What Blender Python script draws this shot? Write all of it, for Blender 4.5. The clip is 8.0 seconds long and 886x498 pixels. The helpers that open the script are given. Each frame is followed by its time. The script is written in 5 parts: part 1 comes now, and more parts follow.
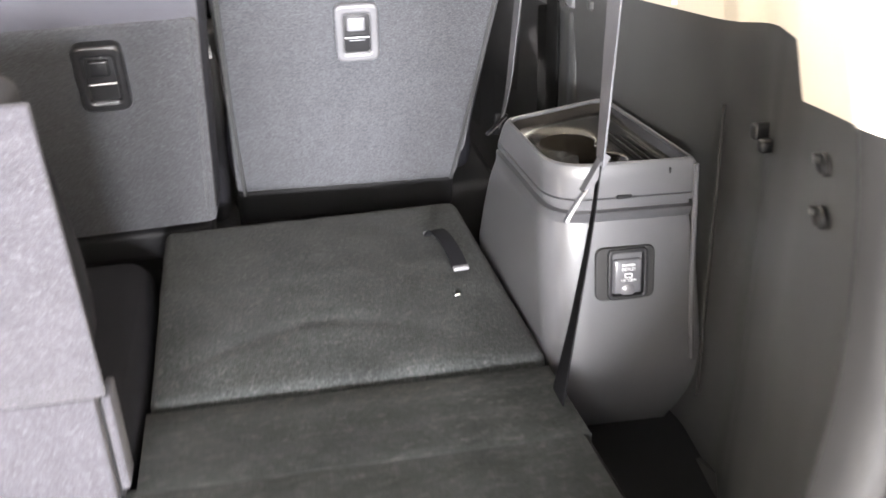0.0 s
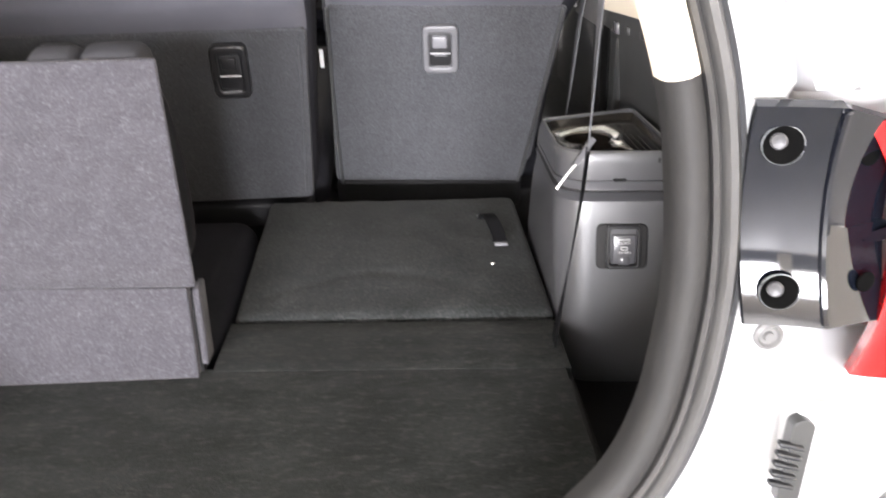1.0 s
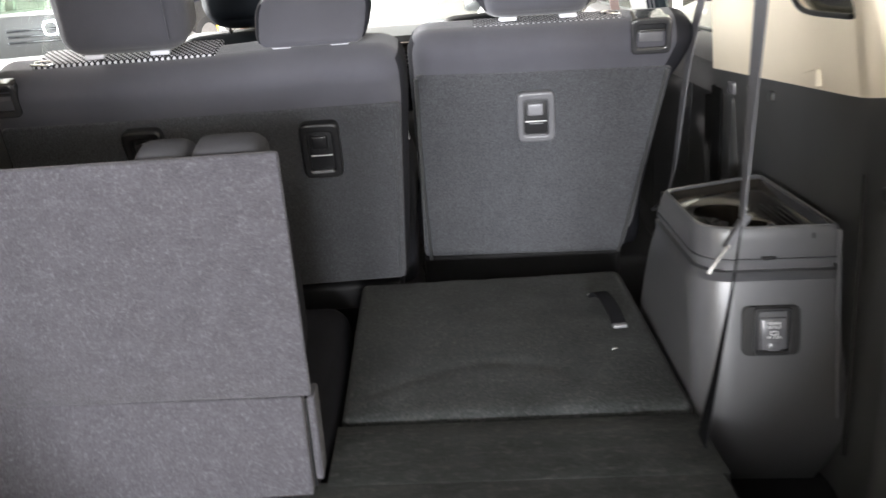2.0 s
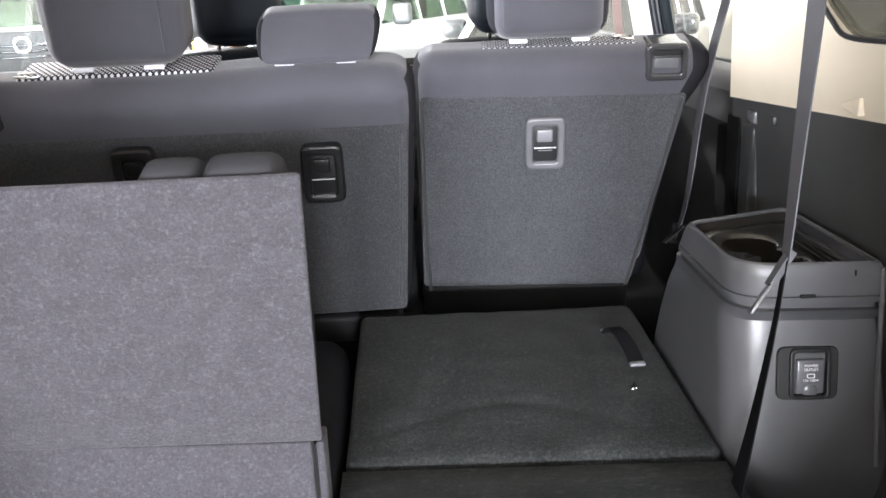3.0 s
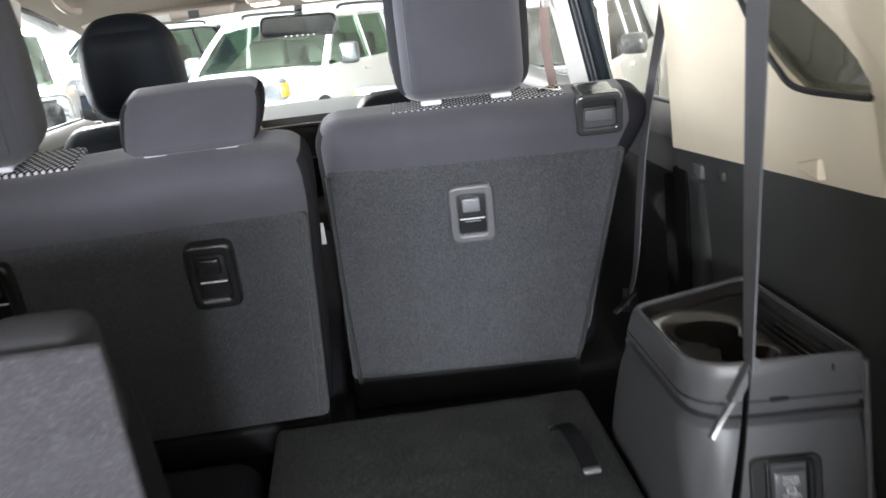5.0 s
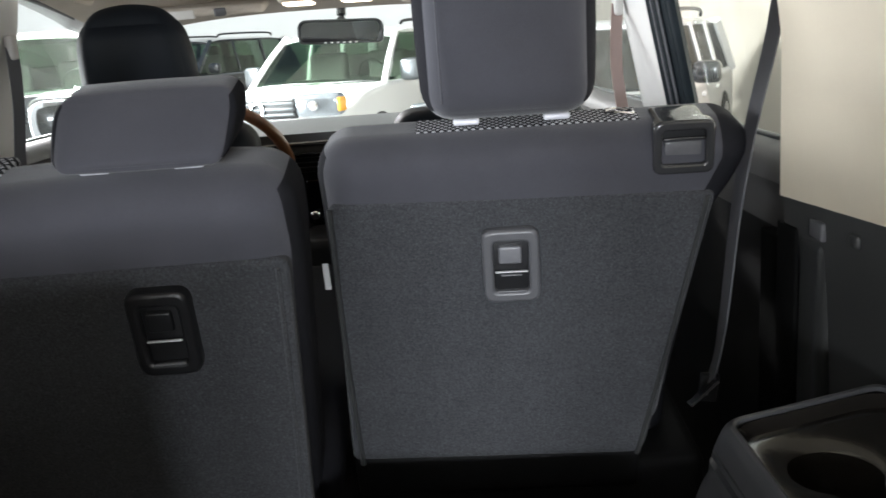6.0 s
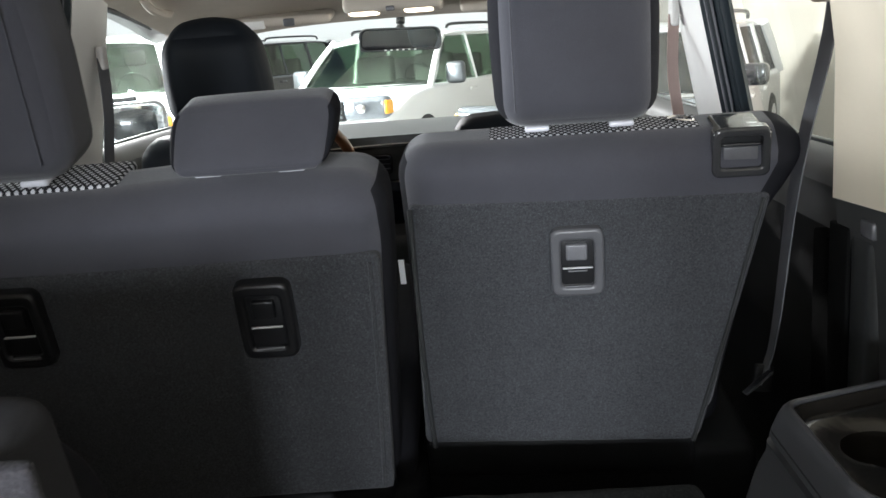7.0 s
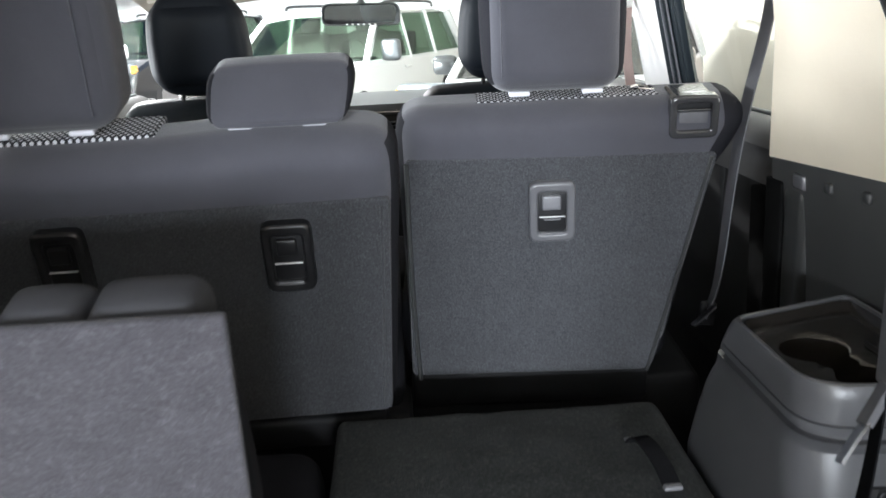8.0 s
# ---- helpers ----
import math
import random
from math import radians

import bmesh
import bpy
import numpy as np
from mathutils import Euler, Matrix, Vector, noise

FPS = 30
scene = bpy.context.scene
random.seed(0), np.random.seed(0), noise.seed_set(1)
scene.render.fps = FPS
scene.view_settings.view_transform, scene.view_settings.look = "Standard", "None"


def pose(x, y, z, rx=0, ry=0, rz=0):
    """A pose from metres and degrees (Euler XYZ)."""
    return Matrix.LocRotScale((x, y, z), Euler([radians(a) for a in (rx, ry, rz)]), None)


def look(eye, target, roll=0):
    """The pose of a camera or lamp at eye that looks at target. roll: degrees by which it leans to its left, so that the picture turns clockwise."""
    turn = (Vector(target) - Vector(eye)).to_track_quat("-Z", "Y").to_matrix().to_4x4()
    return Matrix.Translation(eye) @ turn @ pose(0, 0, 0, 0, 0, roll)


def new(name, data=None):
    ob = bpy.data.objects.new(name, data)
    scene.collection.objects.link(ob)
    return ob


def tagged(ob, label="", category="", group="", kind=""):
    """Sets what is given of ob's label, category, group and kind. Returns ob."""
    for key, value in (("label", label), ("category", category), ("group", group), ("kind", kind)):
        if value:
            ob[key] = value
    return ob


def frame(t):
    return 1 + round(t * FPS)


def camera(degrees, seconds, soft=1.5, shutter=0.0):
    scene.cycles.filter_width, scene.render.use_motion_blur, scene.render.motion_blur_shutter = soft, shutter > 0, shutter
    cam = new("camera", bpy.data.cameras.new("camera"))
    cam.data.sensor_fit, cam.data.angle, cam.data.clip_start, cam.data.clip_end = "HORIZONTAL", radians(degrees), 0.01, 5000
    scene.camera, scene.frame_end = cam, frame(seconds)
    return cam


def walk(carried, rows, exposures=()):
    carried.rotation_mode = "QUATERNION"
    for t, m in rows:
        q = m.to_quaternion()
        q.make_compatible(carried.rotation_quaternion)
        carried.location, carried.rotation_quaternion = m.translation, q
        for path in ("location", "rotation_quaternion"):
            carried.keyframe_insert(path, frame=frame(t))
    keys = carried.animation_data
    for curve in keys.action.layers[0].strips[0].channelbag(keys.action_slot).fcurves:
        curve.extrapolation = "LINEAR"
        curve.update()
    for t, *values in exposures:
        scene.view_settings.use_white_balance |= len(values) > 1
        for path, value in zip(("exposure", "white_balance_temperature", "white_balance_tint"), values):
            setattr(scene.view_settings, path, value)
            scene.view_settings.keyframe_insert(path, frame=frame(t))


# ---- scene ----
cam = camera(53.7, 8.0, shutter=0.5)
PATH = [
    (0, (0.142, 0.235, 0.637), (0.524, 2.001, -0.222), -2.0),
    (0.5, (0.200, 0.018, 0.638), (0.410, 1.828, -0.186), 0.7),
    (1, (0.259, -0.074, 0.625), (0.328, 1.779, -0.123), -1.3),
    (1.5, (0.233, -0.068, 0.639), (0.222, 1.825, -0.007), -3.5),
    (2, (0.142, 0.058, 0.638), (0.132, 1.956, 0.006), -4.0),
    (2.2, (0.106, 0.098, 0.634), (0.116, 1.998, 0.004), -3.9),
    (3.3, (0.078, 0.140, 0.622), (0.148, 2.059, 0.059), -2.3),
    (3.5, (0.082, 0.139, 0.623), (0.146, 2.059, 0.064), -2.3),
    (4, (0.119, 0.152, 0.628), (0.203, 2.076, 0.090), -5.0),
    (4.5, (0.129, 0.183, 0.651), (0.245, 2.111, 0.130), -6.3),
    (4.7, (0.150, 0.228, 0.662), (0.290, 2.152, 0.132), -6.9),
    (5.8, (0.231, 0.645, 0.627), (0.281, 2.588, 0.154), -4.0),
    (6, (0.238, 0.653, 0.622), (0.249, 2.598, 0.156), -4.1),
    (6.5, (0.220, 0.623, 0.631), (0.158, 2.569, 0.173), -5.2),
    (7, (0.195, 0.562, 0.640), (0.114, 2.508, 0.185), -4.4),
    (7.5, (0.163, 0.497, 0.643), (0.156, 2.439, 0.167), -3.8),
    (8, (0.095, 0.395, 0.638), (0.180, 2.327, 0.129), -3.0),
]
EXPOSURES = [(0.0, 1.78, 6700, 15), (0.5, 1.34, 6600, 15), (1.0, 0.81, 6700, 16), (1.5, 0.56, 6650, 13), (2.0, 0.26, 6600, 12), (3.5, 0.60, 6350, 15),
             (4.0, 0.49, 6350, 15), (4.5, 0.35, 6350, 13), (5.8, -0.81, 6330, 9), (6.5, -0.86, 6300, 10), (7.5, -0.79, 6230, 7), (8.0, -0.20, 6180, 9)]
walk(cam, [(t, look(eye, target, roll)) for t, eye, target, roll in PATH], exposures=EXPOSURES)

# ---- world and lights ----
world = bpy.data.worlds.new("World")
scene.world = world
world.use_nodes = True
wn = world.node_tree
sky = wn.nodes.new("ShaderNodeTexSky")
sky.sky_type = 'NISHITA'
sky.sun_disc = False
sky.sun_elevation = radians(50)
sky.sun_rotation = radians(197)
wn.links.new(sky.outputs[0], wn.nodes["Background"].inputs[0])
wn.nodes["Background"].inputs[1].default_value = 0.15

sun = new("sun", bpy.data.lights.new("sun", 'SUN'))
sun.data.energy = 5.0
sun.data.angle = radians(0.6)
sun.data.color = (1.0, 0.95, 0.87)
sun.matrix_world = look((0, 0, 30), (6, 20, 6))

GROUND = -0.78


def lamp(name, x, y, z, sx, sy, watts, color):
    ob = new(name, bpy.data.lights.new(name, 'AREA'))
    ob.data.shape, ob.data.size, ob.data.size_y = 'RECTANGLE', sx, sy
    ob.data.energy, ob.data.color = watts, color
    ob.matrix_world = pose(x, y, z)
    return ob


# unseen hall lamps added as fill; the 3600 W one brightens parked cars
HALL_FILLS = [(-2.4, -3.6, 18), (1.2, -3.6, 15), (-2.4, -6.4, 18), (2.6, -6.4, 15), (-3.4, 9.4, 3600), (2.2, 5.0, 35), (-3.0, 2.2, 80), (3.6, 2.5, 45)]
for tx, ty, tw in HALL_FILLS:
    lamp("hall_fill", tx, ty, 2.9, 0.35, 1.6, tw, (1.0, 0.98, 0.96))

# daylight through the wide open hall door behind the car
door_light = lamp("rear_light", -2.3, -10.9, 1.30, 4.0, 1.6, 2250, (0.92, 0.955, 1.0))
door_light.matrix_world = look((-2.3, -10.9, 1.30), (-0.3, 0.0, 0.60))
# added fill from behind for the left headrests and lamp plate, source unseen
rear_fill_light = lamp("rear_light", 1.0, -10.9, 1.10, 1.2, 2.0, 960, (0.92, 0.955, 1.0))
rear_fill_light.matrix_world = look((1.0, -10.9, 1.10), (0.2, 0.0, 0.60))
# daylight through the wide opening in the west wall
side_light = lamp("side_daylight", -8.9, 4.0, 0.35, 8.0, 2.0, 4400, (0.96, 0.98, 1.0))
side_light.matrix_world = look((-8.9, 4.0, 0.35), (0.0, 2.4, 0.55))
# unseen low fill from the east, added to brighten the left pillar lining
east_light = lamp("east_fill", 5.1, 2.2, 0.05, 5.0, 1.5, 330, (1.0, 0.965, 0.90))
east_light.matrix_world = look((5.1, 2.2, 0.05), (0.0, 2.6, 0.55))


# ---- materials ----
def mat(name, color, rough=0.6, metal=0.0, grain=0.0, grain_scale=300.0, blotch=0.0, blotch_scale=14.0, bump=0.0, bump_scale=None,
        coat=0.0, sheen=0.0, emit=0.0, stretch=None, spec=0.5, dust=0.0, dust_scale=25.0, dust_color=(0.16, 0.155, 0.15)):
    m = bpy.data.materials.new(name)
    m.use_nodes = True
    nt = m.node_tree
    b = nt.nodes["Principled BSDF"]
    b.inputs["Base Color"].default_value = (*color, 1)
    b.inputs["Roughness"].default_value = rough
    b.inputs["Metallic"].default_value = metal
    b.inputs["Specular IOR Level"].default_value = spec
    b.inputs["Coat Weight"].default_value = coat
    b.inputs["Coat Roughness"].default_value = 0.05
    b.inputs["Sheen Weight"].default_value = sheen
    if emit:
        b.inputs["Emission Color"].default_value = (*color, 1)
        b.inputs["Emission Strength"].default_value = emit
    tc = nt.nodes.new("ShaderNodeTexCoord")
    src = tc.outputs["Object"]
    if stretch:
        mp = nt.nodes.new("ShaderNodeMapping")
        mp.inputs["Scale"].default_value = stretch
        nt.links.new(src, mp.inputs[0])
        src = mp.outputs[0]

    def noise_node(scale, detail=4.0, rough=0.6):
        n = nt.nodes.new("ShaderNodeTexNoise")
        n.inputs["Scale"].default_value = scale
        n.inputs["Detail"].default_value = detail
        n.inputs["Roughness"].default_value = rough
        nt.links.new(src, n.inputs["Vector"])
        return n

    def spread(n, amount):
        r = nt.nodes.new("ShaderNodeMapRange")
        r.inputs[1].default_value, r.inputs[2].default_value = 0.3, 0.7
        r.inputs[3].default_value, r.inputs[4].default_value = 1 - amount, 1 + amount
        nt.links.new(n.outputs["Fac"], r.inputs[0])
        return r.outputs[0]

    value = None
    if grain:
        g = noise_node(grain_scale, 6.0, 0.85)
        value = spread(g, grain)
    if blotch:
        v2 = spread(noise_node(blotch_scale, 4.0), blotch)
        if value is None:
            value = v2
        else:
            mul = nt.nodes.new("ShaderNodeMath")
            mul.operation = 'MULTIPLY'
            nt.links.new(value, mul.inputs[0])
            nt.links.new(v2, mul.inputs[1])
            value = mul.outputs[0]
    if value is not None:
        mx = nt.nodes.new("ShaderNodeVectorMath")
        mx.operation = 'SCALE'
        mx.inputs[0].default_value = color
        nt.links.new(value, mx.inputs["Scale"])
        nt.links.new(mx.outputs[0], b.inputs["Base Color"])
        if dust:
            dn = noise_node(dust_scale, 8.0)
            dn.inputs["Roughness"].default_value = 0.68
            dr = nt.nodes.new("ShaderNodeMapRange")
            dr.inputs[1].default_value, dr.inputs[2].default_value = 0.52, 0.78
            dr.inputs[3].default_value, dr.inputs[4].default_value = 0.0, dust
            nt.links.new(dn.outputs["Fac"], dr.inputs[0])
            dm = nt.nodes.new("ShaderNodeMix")
            dm.data_type = 'RGBA'
            dm.inputs["B"].default_value = (*dust_color, 1)
            nt.links.new(dr.outputs[0], dm.inputs["Factor"])
            nt.links.new(mx.outputs[0], dm.inputs["A"])
            nt.links.new(dm.outputs["Result"], b.inputs["Base Color"])
    if bump:
        bn = noise_node(bump_scale or grain_scale)
        bp = nt.nodes.new("ShaderNodeBump")
        bp.inputs["Strength"].default_value = bump
        bp.inputs["Distance"].default_value = 0.002
        nt.links.new(bn.outputs["Fac"], bp.inputs["Height"])
        nt.links.new(bp.outputs[0], b.inputs["Normal"])
    return m


def glass_mat(name, color, rough=0.0, mix=0.12):
    """Thin glass: clear with a light gloss."""
    m = bpy.data.materials.new(name)
    m.use_nodes = True
    nt = m.node_tree
    out = nt.nodes["Material Output"]
    nt.nodes.remove(nt.nodes["Principled BSDF"])
    tr = nt.nodes.new("ShaderNodeBsdfTransparent")
    tr.inputs[0].default_value = (*color, 1)
    gl = nt.nodes.new("ShaderNodeBsdfGlossy")
    gl.inputs["Roughness"].default_value = rough
    ms = nt.nodes.new("ShaderNodeMixShader")
    ms.inputs[0].default_value = mix
    nt.links.new(tr.outputs[0], ms.inputs[1])
    nt.links.new(gl.outputs[0], ms.inputs[2])
    nt.links.new(ms.outputs[0], out.inputs[0])
    return m


def dotted_fabric(name):
    """Black seat cloth with a woven net of pale diamonds."""
    m = mat(name, (0.02, 0.02, 0.024), 0.85, bump=0.3, bump_scale=700)
    nt = m.node_tree
    b = nt.nodes["Principled BSDF"]
    tc = nt.nodes.new("ShaderNodeTexCoord")
    mp = nt.nodes.new("ShaderNodeMapping")
    mp.inputs["Rotation"].default_value = (0, 0, radians(45))
    mp.inputs["Scale"].default_value = (141, 115, 141)
    nt.links.new(tc.outputs["Object"], mp.inputs[0])
    sep = nt.nodes.new("ShaderNodeSeparateXYZ")
    nt.links.new(mp.outputs[0], sep.inputs[0])
    res = []
    for k in (0, 1):
        fr = nt.nodes.new("ShaderNodeMath")
        fr.operation = 'FRACT'
        nt.links.new(sep.outputs[k], fr.inputs[0])
        lt = nt.nodes.new("ShaderNodeMath")
        lt.operation = 'GREATER_THAN'
        lt.inputs[1].default_value = 0.42
        nt.links.new(fr.outputs[0], lt.inputs[0])
        res.append(lt.outputs[0])
    mu = nt.nodes.new("ShaderNodeMath")
    mu.operation = 'MULTIPLY'
    nt.links.new(res[0], mu.inputs[0])
    nt.links.new(res[1], mu.inputs[1])
    mx = nt.nodes.new("ShaderNodeMix")
    mx.data_type = 'RGBA'
    mx.inputs["A"].default_value = (0.006, 0.006, 0.008, 1)
    mx.inputs["B"].default_value = (0.52, 0.52, 0.55, 1)
    nt.links.new(mu.outputs[0], mx.inputs["Factor"])
    nt.links.new(mx.outputs["Result"], b.inputs["Base Color"])
    return m


CARPET = mat("carpet_grey", (0.051, 0.0495, 0.0565), 0.95, spec=0.12, grain=0.45, grain_scale=360, blotch=0.12, blotch_scale=42, bump=0.9, bump_scale=420, sheen=0.1,
             dust=0.24, dust_scale=190, dust_color=(0.26, 0.25, 0.27))
CARPET_SEAT = mat("carpet_seat_back", (0.047, 0.0485, 0.0530), 0.95, spec=0.12, grain=0.75, grain_scale=420, blotch=0.07, blotch_scale=16, bump=0.8, bump_scale=600, sheen=0.1,
                  dust=0.36, dust_scale=330, dust_color=(0.20, 0.21, 0.215))
CARPET_FLOOR = mat("carpet_floor", (0.0212, 0.0228, 0.0226), 0.95, spec=0.12, grain=0.9, grain_scale=240, blotch=0.30, blotch_scale=11, bump=0.6, bump_scale=420, sheen=0.05,
                   dust=0.22, dust_scale=120)
CARPET_WORN = mat("carpet_worn", (0.0165, 0.0180, 0.0174), 0.95, spec=0.12, grain=0.7, grain_scale=300, blotch=0.5, blotch_scale=17, bump=0.6, bump_scale=420, sheen=0.05,
                  stretch=(0.45, 1.0, 1.0), dust=0.30, dust_scale=105, dust_color=(0.15, 0.150, 0.140))
FABRIC = mat("seat_fabric", (0.058, 0.058, 0.068), 0.85, spec=0.12, grain=0.16, grain_scale=900, blotch=0.08, blotch_scale=9, bump=0.3, bump_scale=900, sheen=0.25)
FABRIC_PAD = mat("seat_pad_fabric", (0.040, 0.040, 0.044), 0.85, spec=0.1, grain=0.16, grain_scale=900, blotch=0.08, blotch_scale=9, bump=0.3, bump_scale=900)
# darkened copy of the seat cloth: shade on headrest sides put into colour
FABRIC_SHADED = mat("seat_fabric_shaded", (0.013, 0.013, 0.016), 0.85, spec=0.1, grain=0.16, grain_scale=900, blotch=0.08, blotch_scale=9, bump=0.3, bump_scale=900)
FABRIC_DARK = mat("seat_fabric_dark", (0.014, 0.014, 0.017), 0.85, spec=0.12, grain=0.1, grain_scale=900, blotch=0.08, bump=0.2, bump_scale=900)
STRAP = mat("strap_webbing", (0.007, 0.007, 0.008), 0.9, spec=0.06, grain=0.2, grain_scale=700, blotch=0.1, bump=0.3, bump_scale=900)
LEATHER = mat("front_headrest_cloth", (0.008, 0.011, 0.016), 0.6, spec=0.25, grain=0.1, grain_scale=600, blotch=0.1, bump=0.15, bump_scale=700)
NET = dotted_fabric("seat_net_cloth")
PLASTIC = mat("trim_plastic", (0.034, 0.035, 0.035), 0.36, grain=0.06, grain_scale=500, blotch=0.08, blotch_scale=8, bump=0.12, bump_scale=1400)
WALL_PLASTIC = mat("side_lining_plastic", (0.046, 0.0465, 0.046), 0.42, grain=0.06, grain_scale=500, blotch=0.12, blotch_scale=6, bump=0.12, bump_scale=1400)
CONSOLE = mat("console_plastic", (0.074, 0.074, 0.078), 0.33, spec=0.6, grain=0.05, grain_scale=500, blotch=0.06, blotch_scale=8, bump=0.06, bump_scale=1600)
TRIM_GLOSS = mat("trim_plastic_smooth", (0.034, 0.035, 0.035), 0.30, blotch=0.08, blotch_scale=9, bump=0.04, bump_scale=900)
LIP_PLASTIC = mat("lip_plastic", (0.021, 0.0206, 0.0204), 0.6, spec=0.25, grain=0.06, grain_scale=500, blotch=0.08, bump=0.12, bump_scale=1400)
PLASTIC_DARK = mat("trim_plastic_dark", (0.012, 0.012, 0.013), 0.6, spec=0.2, blotch=0.15, blotch_scale=10, bump=0.1, bump_scale=1400)
TRAY = mat("tray_plastic", (0.016, 0.014, 0.012), 0.16, blotch=0.06, blotch_scale=20, coat=0.25)
BEZEL = mat("latch_plastic", (0.092, 0.092, 0.098), 0.38, blotch=0.06, bump=0.05, bump_scale=1200)
BEZEL_DARK = mat("latch_plastic_dark", (0.012, 0.012, 0.013), 0.35, blotch=0.1, bump=0.05, bump_scale=1200)
GRIP = mat("grip_bar", (0.55, 0.55, 0.56), 0.3, blotch=0.05, blotch_scale=60)
LEVER = mat("latch_lever", (0.15, 0.15, 0.16), 0.35, blotch=0.06, bump=0.03, bump_scale=900)
BEIGE = mat("beige_trim", (0.80, 0.715, 0.57), 0.62, grain=0.02, grain_scale=600, blotch=0.03, blotch_scale=6, bump=0.08, bump_scale=1500)
HEADLINER = mat("headliner", (0.50, 0.45, 0.385), 0.9, grain=0.05, grain_scale=700, blotch=0.04, bump=0.2, bump_scale=900)
PILLAR = mat("pillar_trim", (0.70, 0.685, 0.66), 0.6, grain=0.02, blotch=0.04, blotch_scale=6, bump=0.08, bump_scale=1500)
RUBBER = mat("rubber", (0.010, 0.011, 0.013), 0.45, blotch=0.15, blotch_scale=20, bump=0.05, bump_scale=300)
DOOR_RUBBER = mat("door_rubber", (0.005, 0.009, 0.012), 0.5, spec=0.12, blotch=0.15, blotch_scale=20, bump=0.05, bump_scale=300)
SEAL = mat("seal_rubber", (0.042, 0.0415, 0.041), 0.5, blotch=0.10, blotch_scale=20, bump=0.05, bump_scale=300)
WEBBING = mat("belt_webbing", (0.100, 0.101, 0.112), 0.7, grain=0.12, grain_scale=700, blotch=0.08, bump=0.3, bump_scale=900)
PILLAR_BELT = mat("pillar_belt_webbing", (0.38, 0.28, 0.255), 0.7, grain=0.12, grain_scale=700, blotch=0.08, bump=0.3, bump_scale=900)
CHROME = mat("bright_metal", (0.75, 0.75, 0.76), 0.18, 1.0, blotch=0.08, blotch_scale=30)
WHITE_SLEEVE = mat("headrest_sleeve", (0.65, 0.65, 0.70), 0.25, blotch=0.05, coat=0.3)
WHITE_PAINT = mat("white_car_paint", (0.70, 0.70, 0.70), 0.3, blotch=0.03, blotch_scale=3, coat=0.8)
BODY_PAINT = mat("pearl_white_paint", (0.46, 0.465, 0.475), 0.3, blotch=0.05, blotch_scale=4, coat=0.8, dust=0.10, dust_scale=30, dust_color=(0.34, 0.335, 0.33))
DARK_PAINT = mat("dark_car_paint", (0.02, 0.022, 0.025), 0.25, blotch=0.06, blotch_scale=3, coat=0.9)
GLOSS_BLACK = mat("gloss_black", (0.004, 0.005, 0.008), 0.06, spec=0.55, blotch=0.1, blotch_scale=15)
RED_LENS = mat("red_lens", (0.34, 0.004, 0.004), 0.15, blotch=0.12, blotch_scale=18, coat=0.3)
CLEAR_LENS = mat("clear_lens", (0.24, 0.26, 0.29), 0.10, metal=0.5, blotch=0.15, blotch_scale=25, coat=1.0)
AMBER = mat("amber_lens", (0.85, 0.38, 0.02), 0.2, blotch=0.1, coat=0.8)
GRILLE = mat("dull_chrome", (0.16, 0.17, 0.18), 0.3, 0.7, blotch=0.1, blotch_scale=20)
SCREW = mat("screw_steel", (0.06, 0.06, 0.063), 0.45, 0.3, spec=0.3, blotch=0.2, blotch_scale=200)
WELL_BLACK = mat("well_black", (0.003, 0.003, 0.003), 0.9, spec=0.0, blotch=0.2)
# near-black that paints the shade beside the far corner post
RECESS_SHADE = mat("recess_shade", (0.006, 0.006, 0.006), 0.95, spec=0.05, grain=0.3, grain_scale=300, blotch=0.2)
DOOR_LINING = mat("door_lining", (0.050, 0.049, 0.049), 0.5, grain=0.06, grain_scale=500, blotch=0.08, blotch_scale=8, bump=0.12, bump_scale=1400)
GUIDE = mat("guide_plastic", (0.035, 0.035, 0.037), 0.16, blotch=0.06, coat=0.4)
LABEL_GREY = mat("cover_grey", (0.10, 0.10, 0.107), 0.25, blotch=0.08, blotch_scale=60)
INK = mat("label_print", (0.85, 0.85, 0.85), 0.5, blotch=0.02)
WOOD = mat("wheel_rim_wood", (0.15, 0.062, 0.026), 0.3, blotch=0.3, blotch_scale=30, coat=0.5)
MIRROR = mat("mirror_glass", (0.85, 0.85, 0.86), 0.02, 1.0)
MAP_LIGHT = mat("map_light", (1.0, 0.80, 0.58), 0.4, emit=9.0)
GLASS = glass_mat("window_glass", (0.93, 0.96, 0.95), mix=0.05)
GLASS_DARK = glass_mat("tinted_glass", (0.20, 0.205, 0.19), mix=0.16)
CAR_GLASS = glass_mat("car_glass", (0.48, 0.57, 0.49), 0.02, mix=0.08)
TYRE = mat("tyre", (0.02, 0.02, 0.02), 0.8, blotch=0.15, bump=0.2, bump_scale=80)
RIM = mat("alloy_rim", (0.5, 0.5, 0.52), 0.3, 0.9, blotch=0.1)
CONCRETE = mat("concrete_floor", (0.19, 0.187, 0.180), 0.55, grain=0.10, grain_scale=40, blotch=0.2, blotch_scale=1.2, bump=0.15, bump_scale=60)
WALL_PAINT = mat("hall_wall_paint", (0.64, 0.59, 0.51), 0.8, grain=0.03, grain_scale=60, blotch=0.08, blotch_scale=0.8, bump=0.1, bump_scale=120)
CEIL_PAINT = mat("hall_ceiling_paint", (0.72, 0.70, 0.66), 0.85, grain=0.03, grain_scale=50, blotch=0.08, blotch_scale=0.7, bump=0.1, bump_scale=90)
